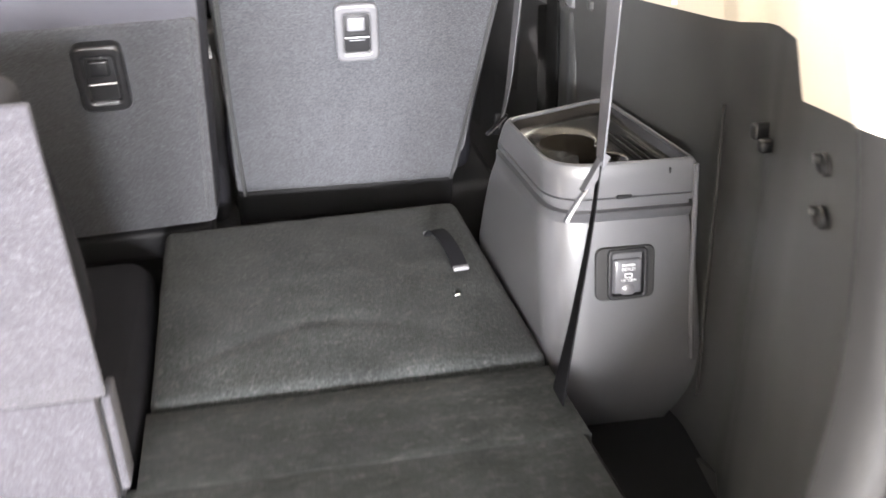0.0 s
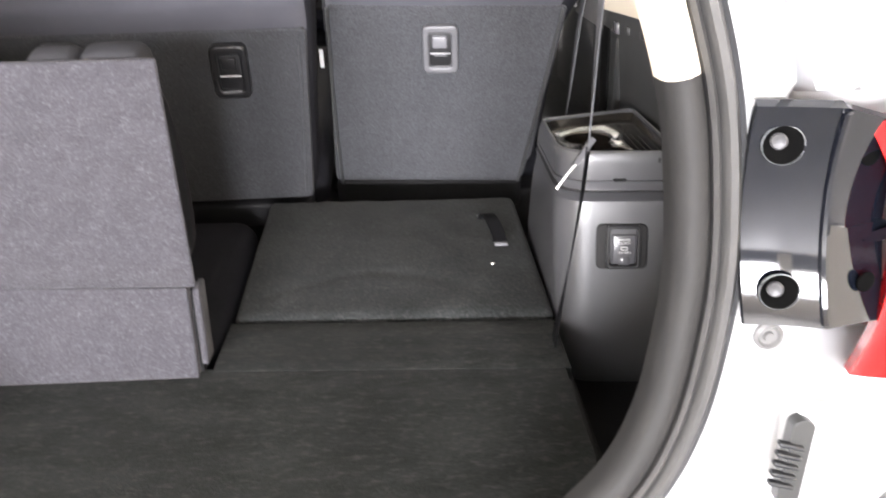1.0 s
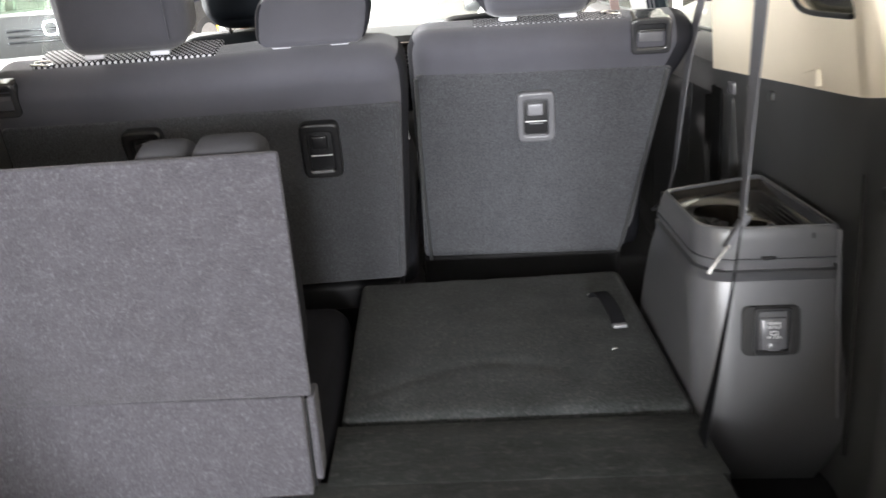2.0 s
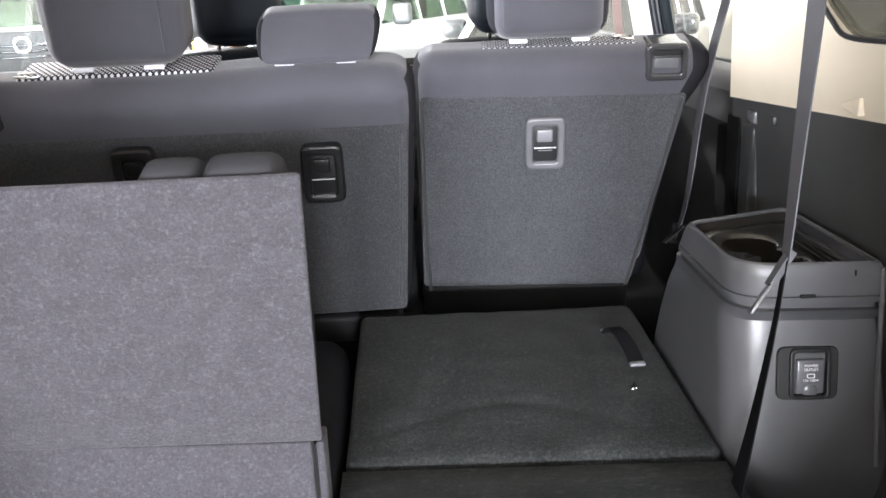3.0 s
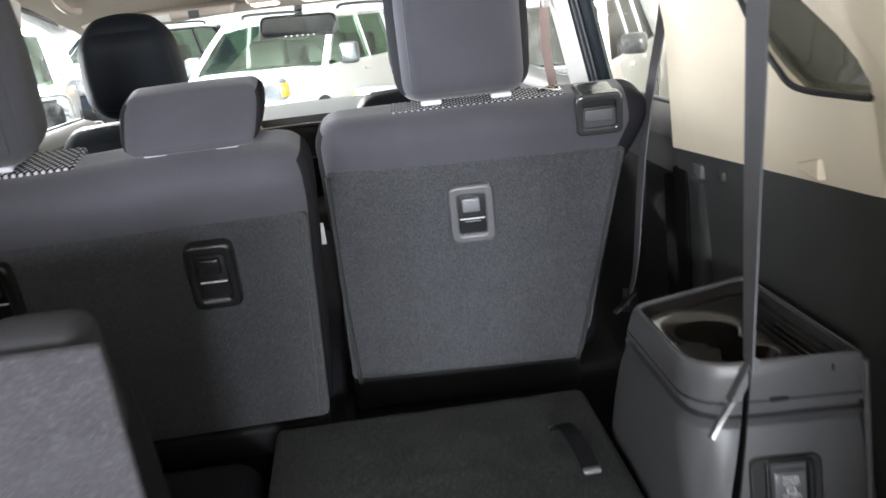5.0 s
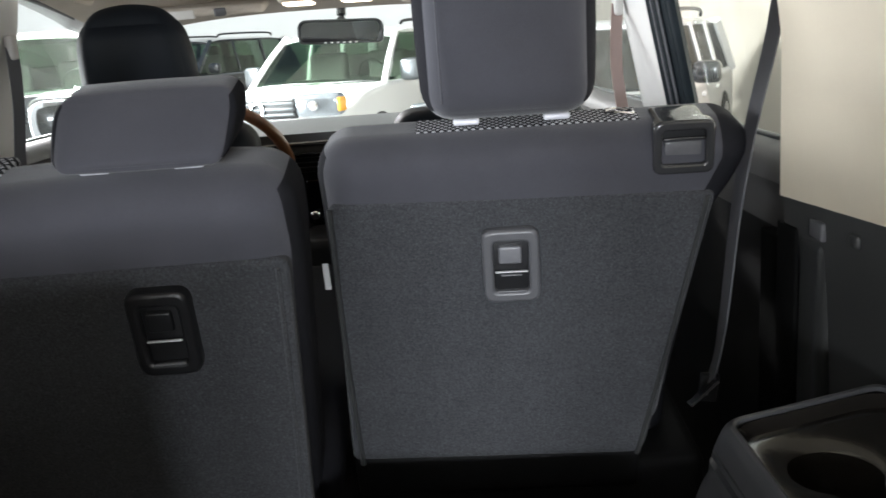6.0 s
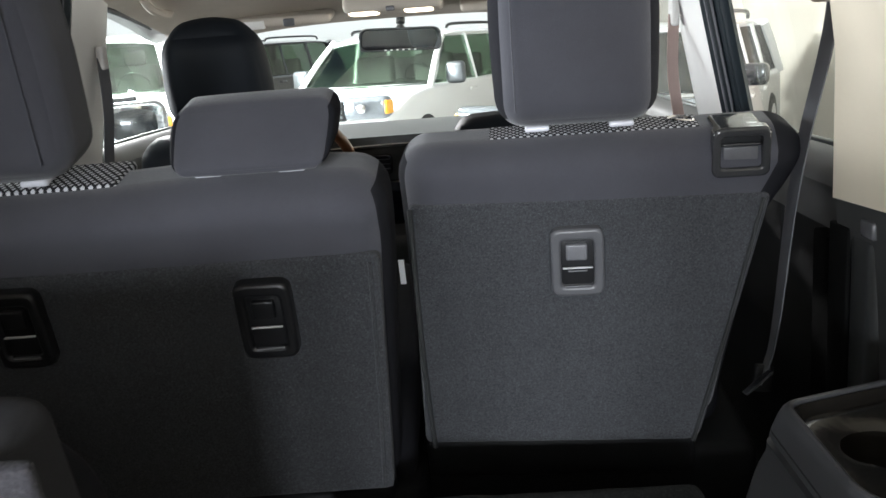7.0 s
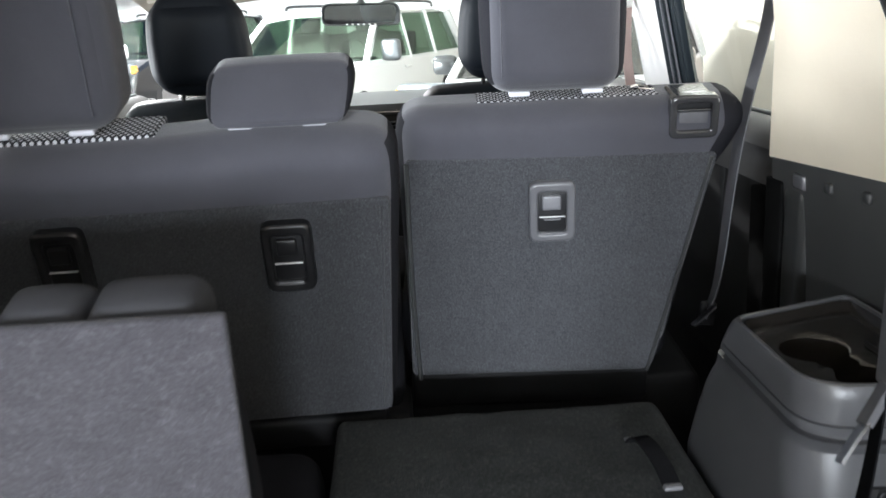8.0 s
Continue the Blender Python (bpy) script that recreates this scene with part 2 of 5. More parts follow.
SUV_SEAT = mat("suv_seat_cloth", (0.11, 0.11, 0.105), 0.85, grain=0.08, grain_scale=300, blotch=0.15, blotch_scale=6, bump=0.1, bump_scale=400)
LAMP_GREY = mat("plug_grey", (0.11, 0.11, 0.11), 0.4, blotch=0.05)
LAMP_WHITE = mat("lamp_housing", (0.86, 0.86, 0.86), 0.5, blotch=0.03)


# ---- mesh helpers ----
def finish(bm, name, material, parent=None, label="", smooth=True, bevel=0.0, auto=40):
    bmesh.ops.remove_doubles(bm, verts=bm.verts, dist=2e-6)
    bmesh.ops.recalc_face_normals(bm, faces=bm.faces)
    me = bpy.data.meshes.new(name)
    bm.to_mesh(me)
    bm.free()
    me.materials.append(material)
    if smooth:
        me.shade_smooth()
        me.set_sharp_from_angle(angle=radians(auto))
    ob = new(name, me)
    if parent is not None:
        ob.parent = parent
    if label:
        ob["label"] = label
    if bevel:
        mod = ob.modifiers.new("bevel", 'BEVEL')
        mod.width, mod.segments, mod.limit_method, mod.angle_limit = bevel, 3, 'ANGLE', radians(35)
        mod.harden_normals = True
    return ob


def part(name, bm, material, parent, label="", **kw):
    return finish(bm, name, material, parent, label, **kw)


def holder(name, label, category, m=None, group="", kind=""):
    ob = new(name)
    ob.empty_display_size = 0.05
    if m is not None:
        ob.matrix_basis = m
    return tagged(ob, label, category, group, kind)


def axis_steps(h, r, k, n):
    steps = [-h + r * (1 - math.cos(math.pi / 2 * i / k)) for i in range(k)]
    steps += [-(h - r) + 2 * (h - r) * i / n for i in range(n + 1)]
    return steps + [-s for s in reversed(steps[:k])]


def roundbox(cx, cy, cz, sx, sy, sz, r=0.01, n=4, k=3, puff=(0, 0, 0), shape=None, bm=None, m=None, flanks=False):
    """A box with rounded edges, its faces swollen by puff; shape bends its points; flanks gives its x sides a second material."""
    bm = bm or bmesh.new()
    h = (sx / 2, sy / 2, sz / 2)
    r = min(r, *[0.98 * v for v in h])
    st = [axis_steps(v, r, k, n) for v in h]
    for ax in range(3):
        a, b = (ax + 1) % 3, (ax + 2) % 3
        for side in (-1, 1):
            grid = []
            for u in st[a]:
                row = []
                for v in st[b]:
                    q = [0, 0, 0]
                    q[ax], q[a], q[b] = side * h[ax], u, v
                    inner = Vector([max(-(h[i] - r), min(h[i] - r, q[i])) for i in range(3)])
                    d = Vector(q) - inner
                    p = inner + d.normalized() * r
                    p[ax] += side * puff[ax] * (1 - (u / h[a]) ** 2) * (1 - (v / h[b]) ** 2)
                    p += Vector((cx, cy, cz))
                    if shape:
                        p = Vector(shape(p))
                    row.append(bm.verts.new(m @ p if m else p))
                grid.append(row)
            for i in range(len(grid) - 1):
                for j in range(len(grid[0]) - 1):
                    face = bm.faces.new((grid[i][j], grid[i + 1][j], grid[i + 1][j + 1], grid[i][j + 1]))
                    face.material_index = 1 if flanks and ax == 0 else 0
    return bm


def prism(outline, lo, hi, axis='y', bm=None, m=None):
    """A closed outline pushed from lo to hi along an axis. Outline coordinates: x z for y, y z for x, x y for z."""
    bm = bm or bmesh.new()

    def put(a, b, c):
        p = Vector({'x': (c, a, b), 'y': (a, c, b), 'z': (a, b, c)}[axis])
        return bm.verts.new(m @ p if m else p)
    lower = [put(a, b, lo) for a, b in outline]
    upper = [put(a, b, hi) for a, b in outline]
    bm.faces.new(lower)
    bm.faces.new(upper[::-1])
    for i in range(len(outline)):
        j = (i + 1) % len(outline)
        bm.faces.new((lower[i], upper[i], upper[j], lower[j]))
    return bm


def rounded(points, r, k=4):
    """Rounds the corners of a closed outline."""
    out = []
    n = len(points)
    rr = r if isinstance(r, (list, tuple)) else [r] * n
    for i in range(n):
        p, a, b = Vector(points[i]), Vector(points[i - 1]), Vector(points[(i + 1) % n])
        u, v = (a - p), (b - p)
        d = min(rr[i], u.length * 0.45, v.length * 0.45)
        p0, p1 = p + u.normalized() * d, p + v.normalized() * d
        for j in range(k + 1):
            t = j / k
            out.append(tuple(p0 * (1 - t) ** 2 + p * 2 * t * (1 - t) + p1 * t * t))
    return out


def ring(outer, inner, lo, hi, axis='y', bm=None, m=None):
    """A frame between two outlines with the same number of points."""
    bm = bm or bmesh.new()

    def put(a, b, c):
        p = Vector({'x': (c, a, b), 'y': (a, c, b), 'z': (a, b, c)}[axis])
        return bm.verts.new(m @ p if m else p)
    loops = [[put(a, b, c) for a, b in o] for o, c in ((outer, lo), (outer, hi), (inner, hi), (inner, lo))]
    n = len(outer)
    for q in range(4):
        A, B = loops[q], loops[(q + 1) % 4]
        for i in range(n):
            j = (i + 1) % n
            bm.faces.new((A[i], A[j], B[j], B[i]))
    return bm


def rect(cx, cz, w, h):
    return [(cx - w / 2, cz - h / 2), (cx + w / 2, cz - h / 2), (cx + w / 2, cz + h / 2), (cx - w / 2, cz + h / 2)]


def sheet(fn, us, vs, thick=0.0, bm=None):
    """A surface from fn(u, v), made thick along its normals."""
    bm = bm or bmesh.new()
    P = [[Vector(fn(u, v)) for v in vs] for u in us]
    nu, nv = len(us), len(vs)

    def normal(i, j):
        a = P[min(i + 1, nu - 1)][j] - P[max(i - 1, 0)][j]
        b = P[i][min(j + 1, nv - 1)] - P[i][max(j - 1, 0)]
        return a.cross(b).normalized()
    top = [[bm.verts.new(P[i][j]) for j in range(nv)] for i in range(nu)]
    low = [[bm.verts.new(P[i][j] - normal(i, j) * thick) for j in range(nv)] for i in range(nu)]
    for i in range(nu - 1):
        for j in range(nv - 1):
            bm.faces.new((top[i][j], top[i + 1][j], top[i + 1][j + 1], top[i][j + 1]))
            bm.faces.new((low[i][j], low[i][j + 1], low[i + 1][j + 1], low[i + 1][j]))
    for i in range(nu - 1):
        for j in (0, nv - 1):
            bm.faces.new((top[i][j], top[i + 1][j], low[i + 1][j], low[i][j]))
    for j in range(nv - 1):
        for i in (0, nu - 1):
            bm.faces.new((top[i][j], top[i][j + 1], low[i][j + 1], low[i][j]))
    return bm


def curve_points(points, per=6):
    """A smooth line through the points."""
    P = [Vector(p) for p in points]
    out = []
    for i in range(len(P) - 1):
        a, b, c, d = P[max(i - 1, 0)], P[i], P[i + 1], P[min(i + 2, len(P) - 1)]
        for j in range(per):
            t = j / per
            out.append(0.5 * (2 * b + (c - a) * t + (2 * a - 5 * b + 4 * c - d) * t ** 2 + (3 * b - a - 3 * c + d) * t ** 3))
    return out + [P[-1]]


def tube(points, radius, seg=8, bm=None, closed=False, flat=1.0, per=5):
    """A round bar along a smooth line."""
    bm = bm or bmesh.new()
    P = curve_points(points, per) if per else [Vector(p) for p in points]
    loops = []
    for i, p in enumerate(P):
        t = (P[min(i + 1, len(P) - 1)] - P[max(i - 1, 0)]).normalized()
        up = Vector((0, 0, 1)) if abs(t.z) < 0.9 else Vector((0, 1, 0))
        s = t.cross(up).normalized()
        u = s.cross(t)
        loops.append([bm.verts.new(p + radius * (math.cos(2 * math.pi * k / seg) * s + flat * math.sin(2 * math.pi * k / seg) * u)) for k in range(seg)])
    for A, B in zip(loops, loops[1:]):
        for k in range(seg):
            bm.faces.new((A[k], A[(k + 1) % seg], B[(k + 1) % seg], B[k]))
    bm.faces.new(loops[0])
    bm.faces.new(loops[-1][::-1])
    return bm


def ribbon(points, width, thick, across, bm=None, per=6):
    """A flat band along a smooth line; across: its width's direction, one for each point or one for all."""
    bm = bm or bmesh.new()
    n = len(points)
    ways = across if isinstance(across, list) else [across] * n
    P = curve_points(points, per)
    W = curve_points(ways, per)
    loops = []
    for i, p in enumerate(P):
        t = (P[min(i + 1, len(P) - 1)] - P[max(i - 1, 0)]).normalized()
        w = (W[i] - t * W[i].dot(t)).normalized()
        nrm = t.cross(w)
        a, b = w * width / 2, nrm * thick / 2
        loops.append([bm.verts.new(p + q) for q in (a + b, -a + b, -a - b, a - b)])
    for A, B in zip(loops, loops[1:]):
        for k in range(4):
            bm.faces.new((A[k], A[(k + 1) % 4], B[(k + 1) % 4], B[k]))
    bm.faces.new(loops[0])
    bm.faces.new(loops[-1][::-1])
    return bm


def lathe(profile, seg=20, bm=None, m=None):
    """A turned shape round z from (radius, height) pairs."""
    bm = bm or bmesh.new()
    loops = []
    for r, z in profile:
        row = []
        for k in range(seg):
            a = 2 * math.pi * k / seg
            p = Vector((r * math.cos(a), r * math.sin(a), z))
            row.append(bm.verts.new(m @ p if m else p))
        loops.append(row)
    for A, B in zip(loops, loops[1:]):
        for k in range(seg):
            bm.faces.new((A[k], A[(k + 1) % seg], B[(k + 1) % seg], B[k]))
    bm.faces.new(loops[0])
    bm.faces.new(loops[-1][::-1])
    return bm


def sweep(path, profile, y0, bm=None, closed=False):
    """A section (outward, y) carried along a line in the x z plane."""
    bm = bm or bmesh.new()
    P = [Vector((p[0], p[1])) for p in path]
    n = len(P)
    loops = []
    for i in range(n):
        a, b = (P[i - 1], P[(i + 1) % n]) if closed else (P[max(i - 1, 0)], P[min(i + 1, n - 1)])
        t = (b - a).normalized()
        nrm = Vector((t.y, -t.x))
        loops.append([bm.verts.new((P[i].x + nrm.x * o, y0 + dy, P[i].y + nrm.y * o)) for o, dy in profile])
    pairs = list(zip(loops, loops[1:])) + ([(loops[-1], loops[0])] if closed else [])
    for A, B in pairs:
        for k in range(len(profile)):
            j = (k + 1) % len(profile)
            bm.faces.new((A[k], A[j], B[j], B[k]))
    return bm


# ---- hall round the car ----
bm = bmesh.new()
for sx, sy in ((-400, -400), (400, -400), (400, 400), (-400, 400)):
    bm.verts.new((sx, sy, GROUND))
bm.faces.new(bm.verts)
tagged(finish(bm, "ground", CONCRETE, smooth=False), "grey smooth concrete floor of the vehicle hall", "floor", kind="structure")


def hall_wall(name, x0, x1, y0, y1, z0=GROUND, z1=3.4):
    ob = finish(roundbox((x0 + x1) / 2, (y0 + y1) / 2, (z0 + z1) / 2, x1 - x0, y1 - y0, z1 - z0, 0.01, n=1, k=1), name, WALL_PAINT, smooth=False)
    return tagged(ob, "cream painted plain hall wall", "wall", kind="structure")


hall_wall("wall_south", -9.2, -4.35, -11.2, -11.0)
hall_wall("wall_south_middle", -0.25, 0.35, -11.2, -11.0)
hall_wall("wall_south_east", 1.65, 5.2, -11.2, -11.0)
hall_wall("wall_south_lintel", -4.35, -0.25, -11.2, -11.0, 2.2, 3.4)
hall_wall("wall_south_east_lintel", 0.35, 1.65, -11.2, -11.0, 2.2, 3.4)
hall_wall("wall_west", -9.2, -9.0, -11.0, -0.1)
hall_wall("wall_west_north", -9.2, -9.0, 8.1, 12.0)
hall_wall("wall_west_lintel", -9.2, -9.0, -0.1, 8.1, 2.15, 3.4)
hall_wall("wall_east", 5.2, 5.4, -11.0, -0.4)
hall_wall("wall_east_north", 3.8, 4.0, 4.9, 22.0)
hall_wall("wall_east_return", 3.8, 5.4, 4.7, 4.9)
hall_wall("wall_east_lintel", 5.2, 5.4, -0.4, 4.8, 1.0, 3.4)
yard = finish(roundbox(-6, 22.1, 2.6, 50, 0.2, 6.8, 0.01, n=1, k=1), "wall_north", LAMP_WHITE, smooth=False)
tagged(yard, "white painted wall across the yard", "wall", kind="structure")
hall_wall("wall_column", 3.45, 3.8, 13.6, 14.2)
ceil = finish(roundbox(0, 0.5, 3.5, 18.4, 23.4, 0.2, 0.01, n=1, k=1), "ceiling", CEIL_PAINT, smooth=False)
tagged(ceil, "white painted hall ceiling", "ceiling", kind="structure")
for tx, ty, tw in HALL_FILLS:
    th = holder("ceiling_light", "long white ceiling light housing added over an unseen fill lamp", "ceiling light", pose(tx, ty, 2.93), group="hall ceiling lights")
    part("housing", roundbox(0, 0, 0.09, 0.42, 1.7, 0.16, 0.02, n=1, k=2), LAMP_WHITE, th)
    for rx in (-0.15, 0.15):
        part("rod", roundbox(rx, 0, 0.32, 0.015, 0.015, 0.34, 0.004, n=1, k=1), LAMP_WHITE, th)


# ---- floor of the load space ----
floor_bm = prism(rounded([(-0.60, 0.62), (0.44, 0.62), (0.470, 0.80), (0.470, 1.012), (-0.036, 1.045), (-0.60, 1.045)], 0.008, 2), -0.03, 0.0, 'z')
floor_ob = finish(floor_bm, "floor", CARPET_WORN, bevel=0.0012)
tagged(floor_ob, "dark grey worn carpet of the load floor", "floor", kind="structure")
under = finish(roundbox(0, 2.1, -0.30, 1.34, 3.4, 0.04, 0.01, n=1, k=1), "floor_pan", PLASTIC_DARK)
tagged(under, "black lining under the seats", "floor", kind="structure")
sill = finish(roundbox(0, 0.60, -0.05, 0.98, 0.06, 0.12, 0.02, n=2, k=3), "sill", PLASTIC)
tagged(sill, "dark plastic loading sill", "sill", kind="structure")

# side pocket beside the load floor
pocket = holder("side_pocket", "deep black plastic pocket beside the load floor", "storage pocket", kind="structure")
part("pocket_floor", roundbox(0.59, 1.08, -0.14, 0.26, 0.90, 0.02, 0.006, n=1), PLASTIC_DARK, pocket)
part("pocket_side", roundbox(0.478, 1.06, -0.080, 0.012, 0.86, 0.12, 0.004, n=1), PLASTIC_DARK, pocket)


# ---- third-row seat, folded flat ----
def folded_seat():
    h = holder("folded_seat", "third-row seat folded flat with a dark carpeted back", "car seat")

    def lay(p):
        u, v = (p[0] + 0.032) / 0.515, (p[1] - 1.18) / 0.45
        y = 1.197 - 0.026 * u + v * (0.43 + 0.045 * u)
        x = -0.032 + 0.515 * u + v * (0.006 - 0.018 * u)
        sag = 0.012 * math.sin(math.pi * max(0, min(1, v))) * math.sin(math.pi * max(0, min(1, u)))
        fold = (y - 1.235 - 0.075 * math.sin(math.pi * max(0, min(1, u * 1.15 + 0.02))) ** 1.2) / 0.010
        crease = -0.0030 * math.exp(-fold * fold) * max(0, min(1, u * 8)) * max(0, min(1, (0.80 - u) * 5))
        lumps = 0.004 * noise.noise(Vector((x * 7, y * 7, 0.3))) + 0.0016 * noise.noise(Vector((x * 22, y * 22, 4.1)))
        return (x, y, p[2] + 0.006 + (0.052 - 0.014 * u) * v ** 0.9 + sag + crease + lumps if v > 0 else p[2] + 0.004 + lumps)
    part("back_panel", roundbox(0.2255, 1.405, -0.05, 0.515, 0.45, 0.10, 0.016, n=44, k=4, shape=lay), CARPET_FLOOR, h)

    def flat(p):
        u = (p[0] + 0.034) / 0.512
        return (p[0], p[1] - 0.03 * u, p[2])
    part("flap", roundbox(0.222, 1.112, -0.0125, 0.512, 0.150, 0.026, 0.0006, n=4, k=2, shape=flat), CARPET_WORN, h, "carpeted fold-out flap")
    strap = part("pull_strap", ribbon([(0.396, 1.500, 0.050), (0.401, 1.484, 0.064), (0.408, 1.455, 0.064), (0.415, 1.422, 0.053), (0.418, 1.393, 0.041)], 0.024, 0.003,
                                      Vector((1, 0.15, 0))), STRAP, h, "black webbing pull strap")
    part("strap_tip", roundbox(0.4185, 1.389, 0.0405, 0.025, 0.012, 0.006, 0.003, n=1), LEVER, strap, "grey plastic tip")
    part("hinge_tab", roundbox(0.390, 1.500, 0.054, 0.012, 0.008, 0.004, 0.002, n=1), BEZEL, h, "grey plastic tab")
    part("pin", roundbox(0.398, 1.328, 0.0285, 0.010, 0.005, 0.004, 0.002, n=1), CHROME, h, "bright metal pin")
    part("side_cushion", roundbox(0.225, 1.42, -0.17, 0.48, 0.50, 0.16, 0.03, n=3), FABRIC_DARK, h)
    return h


folded_seat()


# ---- third-row seat, upright ----
def upright_seat():
    h = holder("upright_seat", "upright third-row seat with a light grey carpeted back", "car seat", pose(-0.036, 1.017, 0))
    lean = pose(0, 0, 0.136, 14.6)

    def skew(p):
        return (p[0] + 0.013 * p[2] / 0.35, p[1], p[2] - 0.036 * p[0] * max(0, 1 - p[2] / 0.30))

    def rise(p):
        return (p[0], p[1], p[2] - 0.036 * p[0] * p[2] / 0.13)
    part("back_panel", roundbox(-0.262, 0.005, 0.1705, 0.524, 0.010, 0.330, 0.004, n=6, k=2, puff=(0, 0.002, 0), shape=skew, m=lean), CARPET, h)
    rng = random.Random(5)
    fr = bmesh.new()
    for i in range(900):
        if i < 560:
            x, z, dx, dz = rng.uniform(-0.52, 0.0), 0.333, rng.uniform(-0.6, 0.6), 1.0
        else:
            x, z, dx, dz = -0.003, rng.uniform(0.01, 0.332), 1.0, rng.uniform(-0.6, 0.6)
        y = rng.uniform(0.001, 0.008)
        ln = rng.uniform(0.0015, 0.0045)
        q = [(x - 0.0005 * dz, y, z - 0.0005 * dx), (x + 0.0005 * dz, y + 0.0004, z + 0.0005 * dx), (x + ln * dx, y - rng.uniform(0, 0.0015), z + ln * dz)]
        vs = [fr.verts.new(lean @ Vector(skew(p))) for p in q]
        fr.faces.new(vs)
    part("pile_fringe", fr, CARPET, h)
    part("lower_flap", roundbox(-0.270, 0.011, 0.071, 0.516, 0.024, 0.139, 0.004, n=4, k=2, shape=rise), CARPET, h)
    part("side_strip", roundbox(-0.0035, 0.030, 0.076, 0.009, 0.040, 0.118, 0.003, n=2, k=2), CARPET, h)
    part("hinge_edge", roundbox(-0.012, 0.034, 0.066, 0.010, 0.036, 0.128, 0.003, n=1, k=2), PLASTIC_DARK, h)
    part("back_cushion", roundbox(-0.264, 0.070, 0.135, 0.500, 0.115, 0.290, 0.045, n=5, k=4, puff=(0.012, 0.01, 0.004), m=lean), FABRIC_DARK, h)
    hr = part("headrest", roundbox(-0.047, 0.045, 0.270, 0.080, 0.060, 0.120, 0.015, n=3, k=4, puff=(0.0, 0.004, 0.006), m=lean), FABRIC_PAD, h, "dark grey cloth padded top")
    part("headrest_pad", roundbox(-0.116, 0.045, 0.268, 0.066, 0.060, 0.120, 0.015, n=3, k=4, puff=(0.0, 0.004, 0.006), m=lean), FABRIC_PAD, hr)
    part("seat_cushion", roundbox(-0.262, 0.33, -0.05, 0.50, 0.50, 0.17, 0.04, n=4, k=4, puff=(0.01, 0, 0.012)), FABRIC_DARK, h)
    return h


upright_seat()


# ---- second-row seat backs ----
def latch(parent, x, z, w, hgt, dark):
    """Release latch: frame, recess, lever and grip bar."""
    fr = BEZEL_DARK if dark else BEZEL
    o = rounded(rect(x, z, w, hgt), 0.015, 5)
    i = rounded(rect(x, z - 0.001, w * 0.60, hgt * 0.68), 0.007, 5)
    bz = part("latch", ring(o, i, -0.020, 0.004, 'y'), fr, parent, "black plastic release latch" if dark else "grey plastic release latch", bevel=0.006)
    part("recess", roundbox(x, -0.0085, z, w * 0.66, 0.004, hgt * 0.74, 0.001, n=1), BEZEL_DARK, bz)
    part("lever", roundbox(x - 0.001, -0.0135, z + hgt * 0.150, w * 0.40, 0.009, hgt * 0.235, 0.003, n=2), BEZEL_DARK if dark else LEVER, bz)
    part("grip_bar", roundbox(x, -0.0165, z - hgt * 0.075, w * 0.56, 0.004, hgt * 0.018, 0.0007, n=1), GRIP, bz, "pale grip bar")
    if dark:
        part("grip_bar", roundbox(x, -0.0165, z - hgt * 0.36, w * 0.50, 0.004, hgt * 0.018, 0.0007, n=1), LEVER, bz)
    else:
        part("grip_bar", roundbox(x, -0.0155, z - hgt * 0.125, w * 0.36, 0.004, hgt * 0.018, 0.0007, n=1), LEVER, bz)
        part("sill_edge", roundbox(x, -0.0175, z - hgt * 0.345, w * 0.50, 0.003, hgt * 0.014, 0.0006, n=1), LEVER, bz)
    return bz


def headrest(parent, x, z0, w, hgt, thick, posts, y0, material, tip=0.0, r=0.027, label="grey cloth headrest", seams=(-1, 1), thin=0.0, taper=0.10, foot=0.0, side=FABRIC_SHADED):
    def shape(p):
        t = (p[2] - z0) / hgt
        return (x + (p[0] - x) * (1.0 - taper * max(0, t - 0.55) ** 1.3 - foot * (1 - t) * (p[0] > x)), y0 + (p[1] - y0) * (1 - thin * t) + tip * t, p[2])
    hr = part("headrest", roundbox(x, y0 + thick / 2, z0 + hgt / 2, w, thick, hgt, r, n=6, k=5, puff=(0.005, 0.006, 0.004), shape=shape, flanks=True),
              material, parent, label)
    # flanks take the cloth with shade in its colour unless another is given
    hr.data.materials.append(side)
    for sd in seams:
        sx = x + sd * (w / 2 - 0.026)
        line = [(sx - sd * 0.004 * max(0, t - 0.5), y0 - 0.0030 + tip * t, z0 + hgt * t) for t in (0.10, 0.35, 0.6, 0.88)]
        part("seam", tube(line, 0.0012, 6), material, hr)
    for px in posts:
        part("post", tube([(px, y0 + thick * 0.45, z0 - 0.05), (px, y0 + thick * 0.45, z0 + 0.03)], 0.006, 8), CHROME, hr, "chrome post")
        part("sleeve", roundbox(px, y0 + thick * 0.32, z0 - 0.005, 0.033, 0.028, 0.008, 0.0035, n=1, k=3), WHITE_SLEEVE, hr, "shiny pale post sleeve")
    return hr


